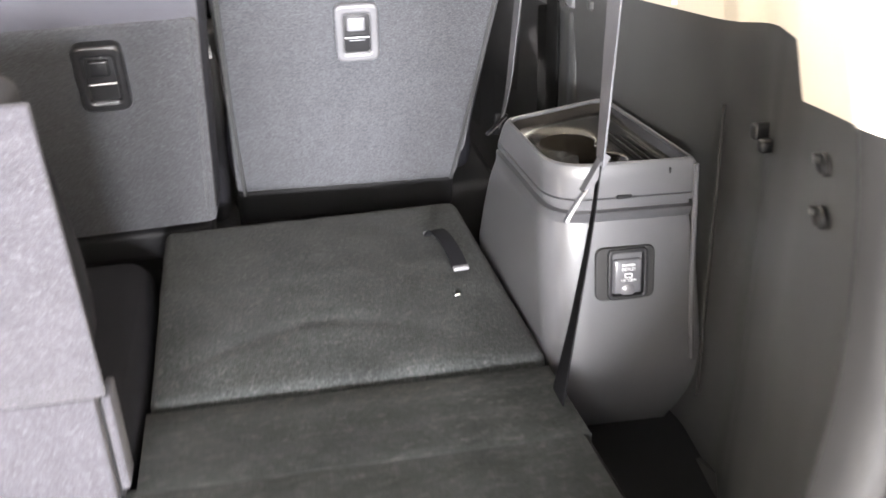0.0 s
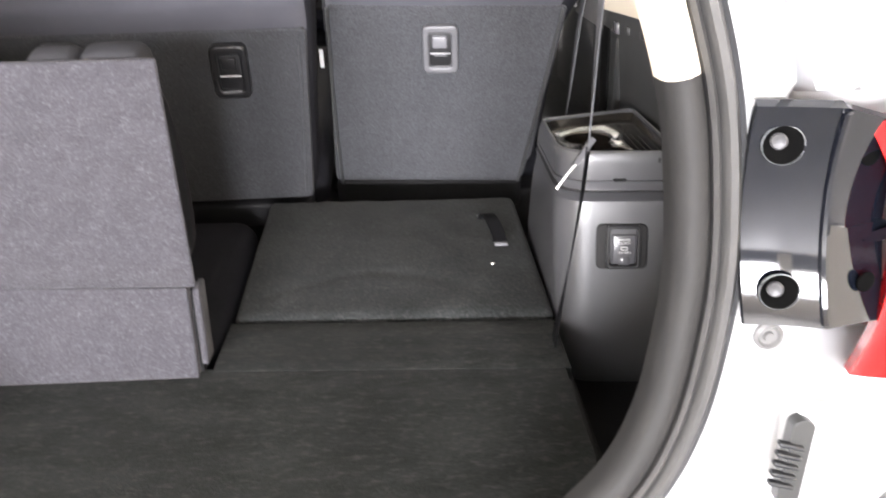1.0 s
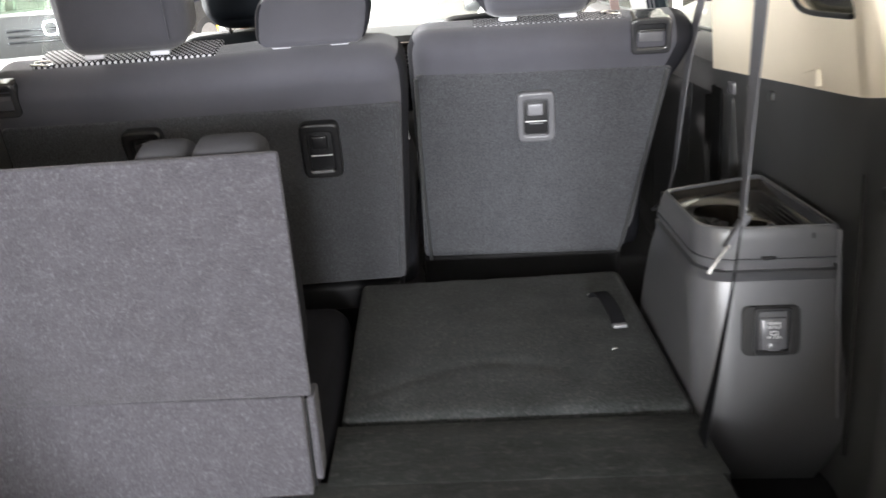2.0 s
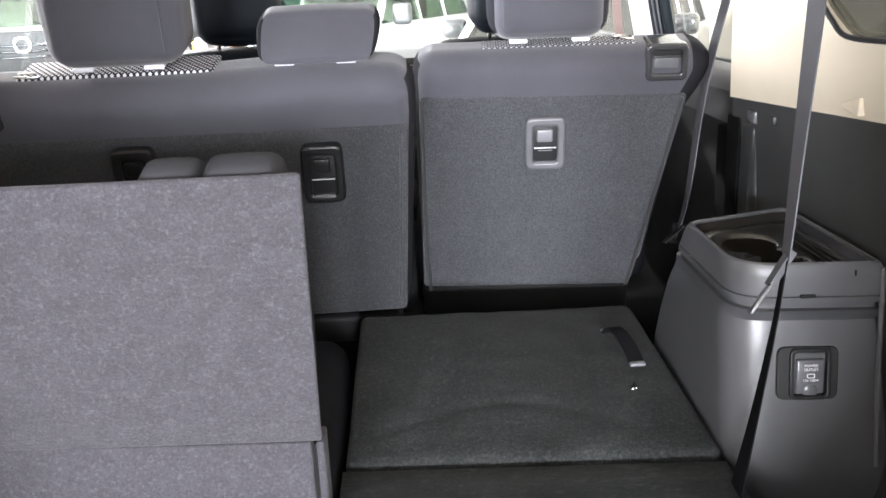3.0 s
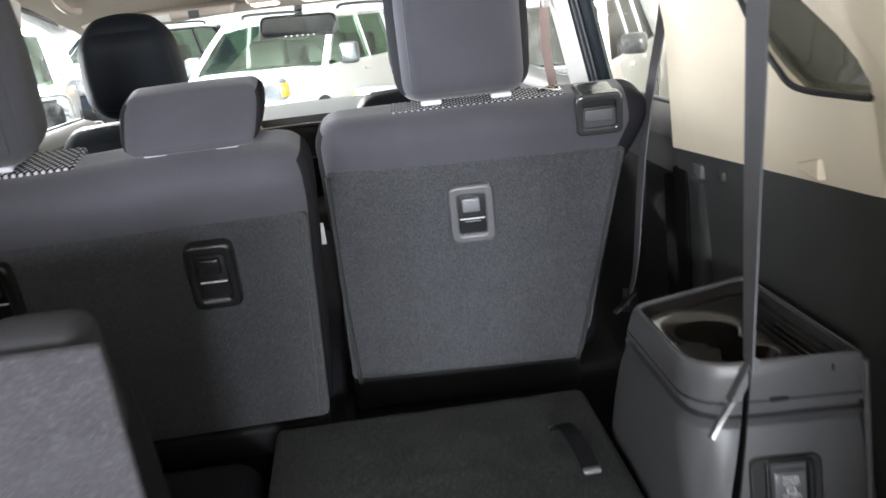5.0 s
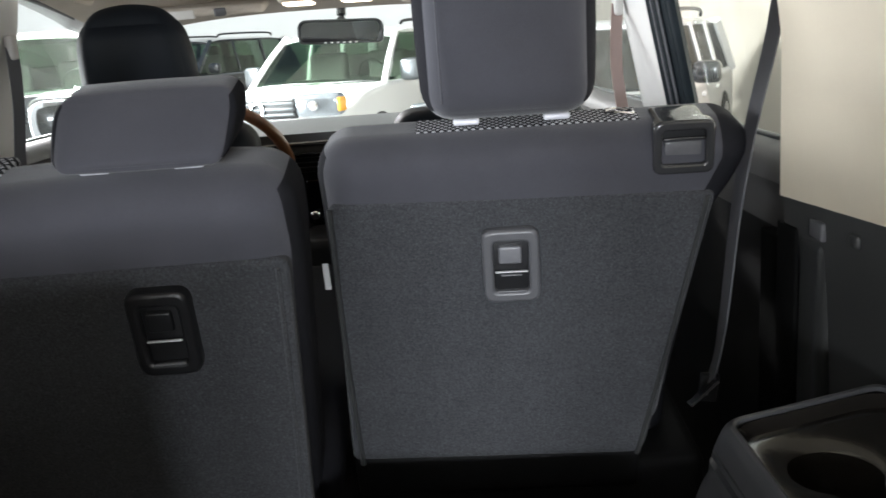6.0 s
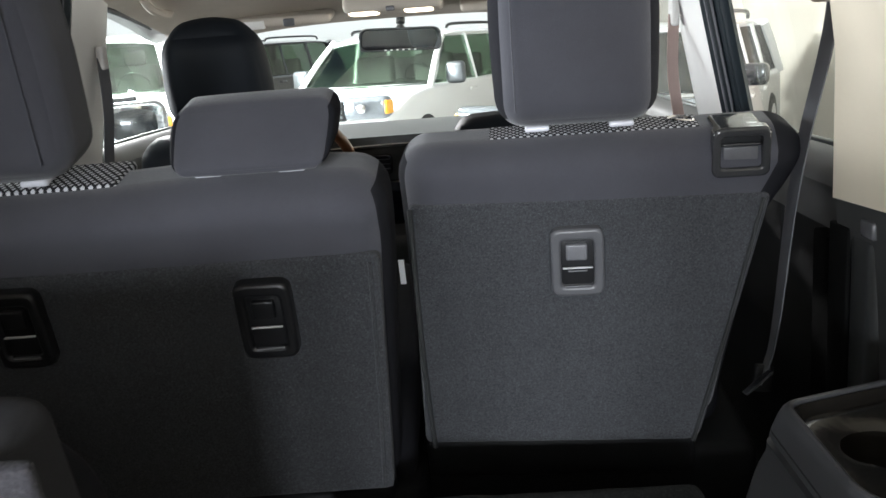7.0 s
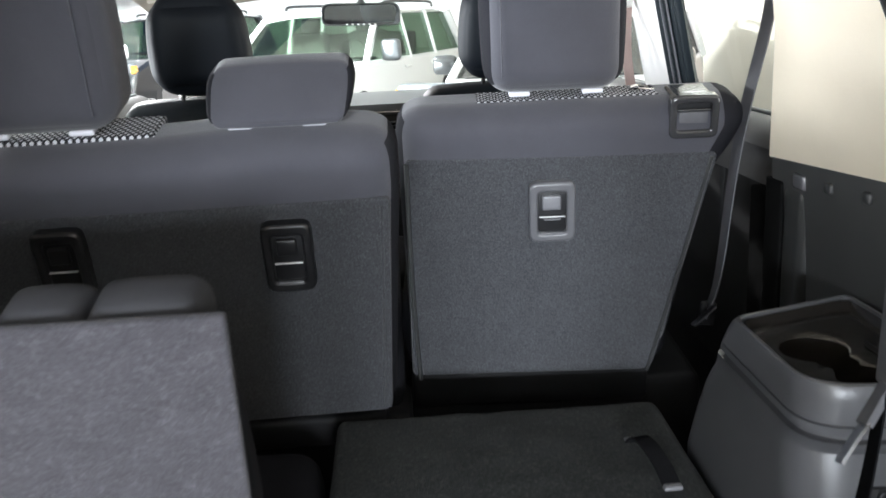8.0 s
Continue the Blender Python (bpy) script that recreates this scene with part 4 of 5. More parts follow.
# ---- white rear body beside the opening ----
def rear_corner(side, name):
    h = holder(name, "white painted rear body corner with the tail lamp", "car body", kind="structure")

    def fn(s, v):
        i = min(int(s), len(right_half) - 2)
        a, b = Vector(right_half[i]), Vector(right_half[i + 1])
        p = a.lerp(b, s - i)
        t = (b - a).normalized()
        n = Vector((t.y, -t.x))
        w = 0.058
        x = p.x + n.x * w
        z = p.y + n.y * w
        d = STEPS[int(v)][0] + (STEPS[min(int(v) + 1, len(STEPS) - 1)][0] - STEPS[int(v)][0]) * (v - int(v))
        r = STEPS[int(v)][1] + (STEPS[min(int(v) + 1, len(STEPS) - 1)][1] - STEPS[int(v)][1]) * (v - int(v))
        k = max(0.0, min(1.0, (z - 0.472) / 0.012))
        bed = max(0.0, min(1.0, (d - 0.03) / 0.02)) * max(0.0, min(1.0, (z - 0.215) / 0.01)) * (1 - k)
        y = 0.607 + 0.9 * max(0, d - 0.11) ** 2 + r * k + 0.06 * bed
        return (side * (x + d * (1 - 0.35 * max(0, min(1, 1 - n.x)))), y, z)
    STEPS = [(0.0, 0.0), (0.015, -0.006), (0.030, -0.009), (0.035, -0.004), (0.041, 0.030), (0.058, 0.040), (0.064, 0.030), (0.068, 0.0), (0.085, -0.006), (0.093, 0.0), (0.096, 0.022),
             (0.100, 0.022), (0.102, -0.002), (0.125, 0.0), (0.18, 0.02), (0.25, 0.05)]
    right_half = [q for q in pts if 0.02 < q[1] < 0.87]
    ss = [0.999 * i / 2 for i in range(2 * (len(right_half) - 1))]
    vs = list(range(16))
    part("panel", sheet(fn, ss if side > 0 else ss[::-1], vs, 0.01), BODY_PAINT, h)
    return h


body_r = rear_corner(1, "rear_corner_right")
rear_corner(-1, "rear_corner_left")


def tail_lamp(side):
    h = holder("tail_lamp", "red tail lamp with a glossy black mounting plate", "tail lamp", group="tail lamps")

    def bow(z):
        return 0.020 * (1 - ((z - 0.378) / 0.093) ** 2) - 0.014

    def fn(u, z):
        x = 0.526 + 0.010 * (0.463 - z) / 0.19
        if u < 0.6:
            return (side * (x + 0.064 * u / 0.6), 0.588 - 0.015 * u / 0.6 + 0.002 * math.sin(u * 5) + bow(z), z)
        t = (u - 0.6) / 0.4
        return (side * (x + 0.064 + 0.066 * t), 0.5735 + 0.031 * t + bow(z), z - t * (0.022 if z > 0.37 else 0.10 * (0.37 - z)))
    us = [0, 0.03, 0.2, 0.4, 0.57, 0.6, 0.63, 0.75, 0.9, 1.0]
    part("mounting_plate", sheet(fn, us if side > 0 else us[::-1], [0.285 + 0.186 * i / 24 for i in range(25)], 0.010), GLOSS_BLACK, h, "glossy black mounting plate")
    part("plate_rim", tube([(side * (0.590 + 0.010 * (0.463 - z) / 0.19), 0.5730 + bow(z), z) for z in (0.468, 0.43, 0.39, 0.35, 0.31, 0.288)], 0.0042, 8), GLOSS_BLACK, h)
    for x, z in ((0.551, 0.439), (0.562, 0.314)):
        yw = 0.588 - 0.235 * (x - 0.530) + bow(z)
        rim = [(side * x + 0.0155 * math.cos(a * math.pi / 12), yw - 0.003 - 0.235 * side * 0.0155 * math.cos(a * math.pi / 12), z + 0.0155 * math.sin(a * math.pi / 12)) for a in range(24)]
        well = part("screw_well", tube(rim, 0.0010, 6, closed=True, per=1), GRILLE, h)
        # black disc on the plate, painted as the shade inside the well
        part("well_shade", lathe([(0.0158, 0), (0.0155, 0.0012), (0.001, 0.0012)], 24, m=pose(side * x, yw - 0.003, z, 90, 0, -13 * side)), WELL_BLACK, well)
        part("screw", lathe([(0.0068, 0), (0.0068, 0.002), (0.0056, 0.003), (0.003, 0.0022), (0.001, 0.002)], 14, m=pose(side * (x - 0.005), yw - 0.0050, z + 0.004, 90, 0, -13 * side)), SCREW, well, "dull steel screw")
    for x, z in ((0.628, 0.425), (0.640, 0.315)):
        part("plug", lathe([(0.009, 0), (0.009, 0.0016), (0.001, 0.002)], 14, m=pose(side * x, 0.589 + bow(z), z, 90, 0, side * 16)), WELL_BLACK, h)

    def red(u, v):
        z = 0.225 + 0.232 * v
        edge = 0.664 - 0.040 * abs((z - 0.325) / 0.13) ** 2.4
        return (side * (edge + 0.12 * u), 0.603 - 0.012 * math.sin(math.pi * min(1, u * 1.2 + 0.05)) + 0.12 * u ** 2, z)
    us = [i / 10 for i in range(11)]
    part("red_lens", sheet(red, us if side > 0 else us[::-1], [i / 14 for i in range(15)], -0.02), RED_LENS, h)
    return h


tail_lamp(1)
tail_lamp(-1)


def gate_stop(side):
    h = holder("gate_stop", "white wedge block with a black ribbed pad", "gate stop", group="tailgate stops")
    part("block", prism(rounded([(0.590, 0.100), (0.640, 0.104), (0.642, 0.205), (0.600, 0.214), (0.588, 0.205)], 0.004, 2), 0.560, 0.618, 'y'), BODY_PAINT, h, bevel=0.003)
    pd = part("pad", prism(rounded([(0.574, 0.116), (0.594, 0.112), (0.600, 0.196), (0.590, 0.203), (0.580, 0.198)], 0.004, 3), 0.551, 0.566, 'y'), PLASTIC, h, "dark grey ribbed pad", bevel=0.002)
    for i in range(5):
        part("rib", roundbox(0, 0, 0, 0.024, 0.008, 0.0045, 0.002, n=1, m=pose(0.5745 + 0.0012 * i, 0.550, 0.138 + 0.010 * i, 0, 18, 0)), RUBBER, pd)
    return h


gate_stop(1)
part("body_plug", lathe([(0.013, 0), (0.013, 0.004), (0.010, 0.006), (0.008, 0.003), (0.005, 0.003), (0.004, 0.006), (0.001, 0.006)], 20, m=pose(0.567, 0.597, 0.262, 90)), LAMP_GREY, body_r, "grey round body plug")


# ---- raised tailgate over the opening ----
gate = holder("tailgate", "white car tailgate raised open with dark grey lining", "tailgate", pose(0, 0.57, 0.905, -18), kind="structure")
part("outer_skin", sheet(lambda u, v: (u * (0.66 - 0.03 * v), -0.98 * v, 0.045 + 0.03 * (1 - u * u) * math.sin(math.pi * v)), [-1 + 2 * i / 12 for i in range(13)], [i / 12 for i in range(13)], 0.012), BODY_PAINT, gate)
part("lining", roundbox(0, -0.49, 0.020, 1.24, 0.96, 0.05, 0.02, n=3, k=3), PLASTIC, gate)
part("lining_handle", roundbox(0.22, -0.88, -0.010, 0.16, 0.05, 0.02, 0.008, n=2, k=3), PLASTIC_DARK, gate)


# ---- seat belts ----
def near_belt():
    h = holder("seat_belt", "grey webbing belt hanging by the console, tongue on it", "seat belt", group="seat belts")
    up = [(0.528, 1.085, 0.86), (0.519, 1.085, 0.602), (0.512, 1.085, 0.45), (0.506, 1.085, 0.305)]
    part("webbing", ribbon(up, 0.040, 0.0016, [Vector((-0.05, 1, 0)), Vector((-0.02, 1, 0)), Vector((0.10, 1, 0)), Vector((0.22, 0.98, 0))]), WEBBING, h)
    dn = [(0.506, 1.085, 0.305), (0.498, 1.085, 0.22), (0.481, 1.085, 0.099), (0.466, 1.085, 0.004), (0.458, 1.085, -0.06)]
    # same belt, its lower length darkened with strap webbing to paint the shade
    part("lower_webbing", ribbon(dn, 0.040, 0.0016, [Vector((0.34, 0.94, 0)), Vector((0.32, 0.95, 0)), Vector((0.22, 0.98, 0)), Vector((0.06, 1, 0)), Vector((-0.04, 1, 0))]), STRAP, h)
    part("tongue_grip", ribbon([(0.511, 1.084, 0.312), (0.499, 1.079, 0.297), (0.484, 1.073, 0.277)], 0.019, 0.007, Vector((0.25, 1, 0))), LABEL_GREY, h, "grey plastic tongue grip")
    part("tongue", ribbon([(0.486, 1.074, 0.279), (0.472, 1.069, 0.263), (0.459, 1.064, 0.247)], 0.020, 0.0028, Vector((0.45, 1, 0))), CHROME, h, "bright metal tongue")
    return h


near_belt()


def far_belt():
    h = holder("seat_belt", "grey webbing belt running down behind the seat back", "seat belt", group="seat belts")
    up = [(0.672, 1.715, 0.84), (0.660, 1.715, 0.642), (0.628, 1.715, 0.49), (0.611, 1.715, 0.387), (0.596, 1.715, 0.25), (0.588, 1.720, 0.19), (0.584, 1.74, 0.15)]
    part("webbing", ribbon(up, 0.040, 0.0016, [Vector((-0.05, 1, 0)), Vector((-0.04, 1, 0)), Vector((0.0, 1, 0)), Vector((0.05, 1, 0)), Vector((0.12, 1, 0)), Vector((0.20, 0.98, 0)), Vector((0.26, 0.96, 0))]), WEBBING, h)
    part("guide_loop", roundbox(0.652, 1.712, 0.668, 0.030, 0.062, 0.024, 0.009, n=3, k=3), BEIGE, h, "cream plastic belt guide")
    part("tongue", ribbon([(0.583, 1.700, 0.172), (0.566, 1.698, 0.158), (0.546, 1.695, 0.143)], 0.016, 0.003, Vector((0.45, 1, 0.2))), CHROME, h, "bright metal tongue")
    part("anchor", roundbox(0, 0, 0, 0.026, 0.012, 0.040, 0.004, n=1, m=pose(0.585, 1.742, 0.145, 0, 8, 0)), PLASTIC_DARK, h, "black belt anchor")
    return h


far_belt()


# ---- doors, pillars, roof lining ----
def pillar_x(z):
    return 0.652 - 0.20 * (z - 0.45)


def door(side, name, y0, y1, label):
    h = holder(name, label, "car door", kind="structure")

    def fn(y, v):
        a = v * 1.25
        if a <= 1:
            return (side * (0.700 - 0.022 * math.sin(a * math.pi)), y, -0.28 + a * 0.683)
        t = (a - 1) / 0.25
        return (side * (0.700 - 0.012 * math.cos(t * 1.2) + 0.05 * t ** 2), y, 0.403 + 0.046 * math.sin(t * math.pi / 2))
    ys = [y0 + (y1 - y0) * i / 8 for i in range(9)]
    part("door_lining", sheet(fn, ys if side > 0 else ys[::-1], [0.732 + 0.268 * i / 10 for i in range(11)], -0.02), DOOR_LINING, h, "grey padded top of the door lining")
    part("lower_lining", sheet(lambda y, v: (side * (0.716 - 0.010 * math.sin(v * math.pi)), y, -0.28 + v * 0.63), ys if side > 0 else ys[::-1], [i / 8 for i in range(9)], -0.012), PLASTIC_DARK, h)
    g = part("window_pane", roundbox(0, (y0 + y1) / 2, 0.64, 0.004, y1 - y0 - 0.04, 0.40, 0.001, n=1, k=1, m=pose(side * 0.735, 0, 0) @ pose(0, 0, 0.45, 0, -side * 11.3, 0) @ pose(0, 0, -0.45)), GLASS, h)
    g.visible_shadow = False
    part("window_seal", roundbox(side * 0.742, (y0 + y1) / 2, 0.447, 0.014, y1 - y0, 0.014, 0.004, n=1), RUBBER, h)
    part("outer_panel", sheet(lambda y, v: (side * (0.835 - 0.10 * max(0, v - 0.72) ** 1.2 - 0.05 * (1 - v) ** 2), y, -0.52 + v * 0.93), (ys if side > 0 else ys[::-1]), [i / 10 for i in range(11)], 0.01), BODY_PAINT, h)
    part("door_handle", roundbox(side * 0.832, y0 + 0.14, 0.33, 0.03, 0.16, 0.03, 0.012, n=2), BODY_PAINT, h)
    return h


for side, tag in ((1, "right"), (-1, "left")):
    door(side, "door_rear_" + tag, 1.70, 2.20, "rear door with dark lining and clear window")
    door(side, "door_front_" + tag, 2.34, 3.30, "front door with dark lining and clear window")
    h = holder("b_pillar_" + tag, "pale grey pillar lining with black door rubber", "pillar trim", kind="structure")
    y0 = 2.15 if side > 0 else 2.37

    def pf(y, z):
        t = (y - y0) / 0.18
        return (side * (pillar_x(z) - 0.012 * math.sin(math.pi * t)), y, z)
    ys = [y0 + 0.18 * i / 8 for i in range(9)]
    part("pillar_lining", sheet(pf, ys if side > 0 else ys[::-1], [0.36 + 0.47 * i / 12 for i in range(13)], -0.02), PILLAR, h)
    for k, (w, off) in enumerate(((0.056, -0.024), (0.056, -0.076), (0.026, -0.113))):
        def rf(u, z):
            return (side * (pillar_x(z) + 0.006 + 0.003 * k - 0.012 * math.sin(math.pi * u)), y0 + off + w * (u - 0.5), z)
        us = [i / 6 for i in range(7)]
        part("door_rubber", sheet(rf, us if side > 0 else us[::-1], [0.40 + 0.43 * i / 6 for i in range(7)], -0.015), DOOR_RUBBER, h)
        if k:
            bead = [(side * (pillar_x(z) - 0.004), y0 + off + 0.027, z) for z in (0.41, 0.55, 0.69, 0.82)]
            part("rubber_bead", tube(bead, 0.0022, 6), WEBBING, h)
    part("lower_cover", roundbox(side * 0.722, 2.27, 0.06, 0.030, 0.50, 0.78, 0.01, n=1, k=2), PLASTIC_DARK, h)
    bx = side * (pillar_x(0.66) - 0.025)
    part("belt_loop", roundbox(bx, y0 + 0.10, 0.665, 0.016, 0.030, 0.05, 0.006, n=2), PILLAR, h)
    part("belt_webbing", ribbon([(bx, y0 + 0.10, 0.66), (bx - side * 0.012, y0 + 0.06, 0.55), (bx + side * 0.004, y0 + 0.05, 0.40), (bx + side * 0.01, y0 + 0.05, 0.15)], 0.022 if side > 0 else 0.036, 0.0016, Vector((1, 0.3, 0)) if side > 0 else Vector((0.2, 1, 0))), PILLAR_BELT if side > 0 else WEBBING, h)

dm = holder("door_mirror", "black door mirror with a bright chrome-edged glass", "door mirror", pose(-0.915, 3.46, 0.455, 0, 0, 14), kind="structure")
part("housing", roundbox(0, 0.045, 0, 0.205, 0.10, 0.150, 0.04, n=4, k=4, puff=(0, 0.02, 0)), DARK_PAINT, dm)
part("glass", prism(rounded(rect(0, 0, 0.178, 0.120), [0.04, 0.03, 0.03, 0.05], 6), -0.012, 0.0, 'y'), MIRROR, dm)
part("glass_frame", ring(rounded(rect(0, 0, 0.190, 0.132), [0.045, 0.033, 0.033, 0.055], 6), rounded(rect(0, 0, 0.178, 0.120), [0.04, 0.03, 0.03, 0.05], 6), -0.016, 0.01, 'y'), CHROME, dm)
part("arm", roundbox(0.13, 0.03, -0.055, 0.12, 0.06, 0.04, 0.015, n=2, k=3), DARK_PAINT, dm)

# roof lining: arched across, falling to the windscreen
RY = [(0.62, 0.86), (1.2, 0.885), (2.0, 0.885), (2.6, 0.845), (2.95, 0.785), (3.12, 0.742)]


def roof_z(y):
    for (a, za), (b, zb) in zip(RY, RY[1:]):
        if y <= b:
            return za + (zb - za) * (y - a) / (b - a)
    return RY[-1][1]


def roof(y, u):
    return (u * 0.60, y, roof_z(y) - 0.05 * abs(u) ** 3)


ys = [0.62 + 2.5 * i / 40 for i in range(41)]
us = [-1 + 2 * i / 16 for i in range(17)]
hl = finish(sheet(roof, ys, us, -0.02), "ceiling_lining", HEADLINER)
tagged(hl, "beige cloth roof lining", "roof lining", kind="structure")
rf = finish(sheet(lambda y, u: (u * 0.70, y, roof_z(y) + 0.05 - 0.08 * abs(u) ** 3), [0.50 + 2.65 * i / 30 for i in range(31)], us, -0.012), "roof", BODY_PAINT)
tagged(rf, "white painted car roof", "car roof", kind="structure")


def rail(side):
    """Side rail between pillars and roof."""
    return sheet(lambda y, v: (side * (0.66 - 0.14 * v), y, 0.66 + (roof_z(y) - 0.66) * (0.74 + 0.26 * v) + 0.01), [0.62 + 2.6 * i / 20 for i in range(21)], [i / 4 for i in range(5)], 0.02)


for side, tag in ((1, "right"), (-1, "left")):
    tagged(finish(rail(side), "roof_rail_" + tag, PILLAR), "pale lining along the roof side", "pillar trim", kind="structure")
    sl = [(side * 0.662, yy, 0.664 + (roof_z(yy) - 0.66) * 0.74) for yy in (1.75, 2.1, 2.5, 2.8, 3.0, 3.12)]
    tagged(finish(tube(sl, 0.008, 8), "door_frame_" + tag, RUBBER), "black rubber along the door frame", "door seal", kind="structure")
    hdl = holder("grab_handle", "beige folding grab handle on the roof side", "grab handle", group="grab handles")
    part("grip", tube([(side * 0.53, 2.60, 0.80), (side * 0.515, 2.63, 0.765), (side * 0.515, 2.74, 0.76), (side * 0.53, 2.77, 0.79)], 0.010, 8), HEADLINER, hdl)
    ap = finish(tube([(side * 0.585, 3.05, 0.745), (side * 0.635, 3.40, 0.56), (side * 0.67, 3.78, 0.37)], 0.032, 10, flat=1.4), "a_pillar_" + tag, PILLAR)
    tagged(ap, "pale lining of the windscreen pillar", "pillar trim", kind="structure")
ws = finish(sheet(lambda u, v: (u * (0.60 + 0.08 * v), 3.06 + 0.76 * v - 0.05 * u * u, 0.775 - 0.42 * v), [-1 + 2 * i / 10 for i in range(11)], [i / 8 for i in range(9)], 0.005), "windscreen", GLASS)
ws.visible_shadow = False
tagged(ws, "clear car windscreen", "windscreen", kind="structure")


# ---- front of the cabin ----
def dashboard():
    h = holder("dashboard", "black dashboard with a grey top and air vents", "dashboard")

    def top(u, v):
        return (u * 0.64, 2.98 + 0.86 * v - 0.03 * u * u, 0.405 - 0.028 * v + 0.012 * math.sin(math.pi * v) - 0.02 * u ** 4)
    us = [-1 + 2 * i / 16 for i in range(17)]
    part("top", sheet(top, us, [i / 8 for i in range(9)], 0.03), PLASTIC, h, "grey grained dashboard top")
    part("front", roundbox(0, 3.06, 0.22, 1.28, 0.16, 0.34, 0.04, n=4, k=4, puff=(0, 0.02, 0)), PLASTIC_DARK, h)
    part("trim_line", tube([(-0.30, 2.972, 0.375), (0.0, 2.964, 0.383), (0.35, 2.972, 0.375)], 0.004, 6), CHROME, h, "thin bright trim line")
    for x in (-0.075, 0.075):
        v = part("vent", ring(rounded(rect(x, 0.33, 0.10, 0.055), 0.015, 4), rounded(rect(x, 0.33, 0.088, 0.044), 0.012, 4), 2.945, 2.975, 'y'), GLOSS_BLACK, h, bevel=0.002)
        for i in range(3):
            part("vent_slat", roundbox(x, 2.958, 0.317 + 0.013 * i, 0.086, 0.012, 0.002, 0.0008, n=1), BEZEL_DARK, v)
    sc = part("radio", roundbox(0, 2.965, 0.225, 0.20, 0.02, 0.12, 0.006, n=1), GLOSS_BLACK, h)
    for x in (-0.08, 0.08):
        part("knob", lathe([(0.012, 0), (0.012, 0.012), (0.010, 0.014), (0.001, 0.014)], 16, m=pose(x, 2.952, 0.19, 90)), CHROME, sc, "bright knob")
    part("centre_panel", roundbox(0, 2.90, 0.05, 0.22, 0.22, 0.22, 0.03, n=2), PLASTIC_DARK, h)
    return h


dashboard()


def wheel():
    h = holder("steering_wheel", "steering wheel with a brown wood-look rim", "steering wheel", pose(-0.300, 2.84, 0.345, -62, 0, 0))
    bm = bmesh.new()
    N, S = 40, 10
    L = []
    for i in range(N):
        a = 2 * math.pi * i / N
        L.append([bm.verts.new(((0.185 + 0.015 * math.cos(2 * math.pi * k / S)) * math.cos(a), (0.185 + 0.015 * math.cos(2 * math.pi * k / S)) * math.sin(a), 0.015 * math.sin(2 * math.pi * k / S))) for k in range(S)])
    for i in range(N):
        for k in range(S):
            bm.faces.new((L[i][k], L[(i + 1) % N][k], L[(i + 1) % N][(k + 1) % S], L[i][(k + 1) % S]))
    part("rim", bm, WOOD, h, "brown wood-look rim")
    part("hub", roundbox(0, 0, -0.01, 0.13, 0.11, 0.05, 0.02, n=2), PLASTIC_DARK, h)
    for a in (0, 180, 270):
        part("spoke", roundbox(0.12, 0, -0.005, 0.14, 0.03, 0.015, 0.006, n=1, m=pose(0, 0, 0, 0, 0, a)), PLASTIC_DARK, h)
    return h


wheel()


def front_seat(x, name_label):
    h = holder("front_seat", name_label, "car seat", pose(x, 2.62, 0.0, 12), group="front seats")
    part("backrest", roundbox(0, 0.06, 0.17, 0.46, 0.13, 0.60, 0.05, n=5, k=4, puff=(0.0, 0.01, 0.01), shape=lambda p: (p[0] * (1 - 0.25 * max(0, p[2] - 0.2)), p[1], p[2])), LEATHER, h)
    hr = part("headrest", roundbox(0, 0.03, 0.618, 0.240, 0.105, 0.21, 0.050, n=8, k=6, puff=(0.0, 0.010, 0.020), shape=lambda p: (p[0] * (1 - 0.22 * max(0, (p[2] - 0.58) / 0.155) ** 2.2), p[1], p[2])), LEATHER, h, "black headrest")
    for px in (-0.06, 0.06):
        part("post", tube([(px, 0.04, 0.48), (px, 0.04, 0.60)], 0.006, 8), CHROME, hr, "chrome post")
    part("sleeve", roundbox(0, 0.04, 0.525, 0.16, 0.024, 0.008, 0.003, n=1), WHITE_SLEEVE, hr)
    part("cushion", roundbox(0, 0.36, -0.04, 0.48, 0.52, 0.16, 0.05, n=3, k=3), LEATHER, h)
    return h


armrest = holder("centre_console", "black armrest box between the front seats", "console")
part("box", roundbox(0.0, 2.55, -0.15, 0.20, 0.62, 0.40, 0.03, n=2, k=3), PLASTIC_DARK, armrest)
part("lid", roundbox(0.0, 2.48, 0.065, 0.20, 0.36, 0.05, 0.02, n=2, k=3), FABRIC_DARK, armrest)
front_seat(-0.355, "black driver seat with a rounded headrest")
front_seat(0.370, "black passenger seat with a rounded headrest")

mir = holder("rear_view_mirror", "black rear-view mirror at the windscreen", "mirror", pose(0.0, 3.30, 0.664, 0, 2, 0))
o, i = rounded(rect(0, 0, 0.252, 0.070), [0.022, 0.022, 0.030, 0.030], 6), rounded(rect(0, 0, 0.236, 0.056), [0.018, 0.018, 0.024, 0.024], 6)
part("housing", ring(o, i, -0.012, 0.030, 'y'), BEZEL_DARK, mir, bevel=0.004)
part("back", prism(o, 0.012, 0.035, 'y'), BEZEL_DARK, mir, bevel=0.006)
part("mirror_glass", prism(i, -0.008, 0.004, 'y', m=pose(0, 0, 0, 4, 0, 10)), MIRROR, mir)
for k in range(6):
    part("button", roundbox(-0.045 + 0.018 * k, -0.013, -0.031, 0.007, 0.004, 0.004, 0.001, n=1), INK, mir)
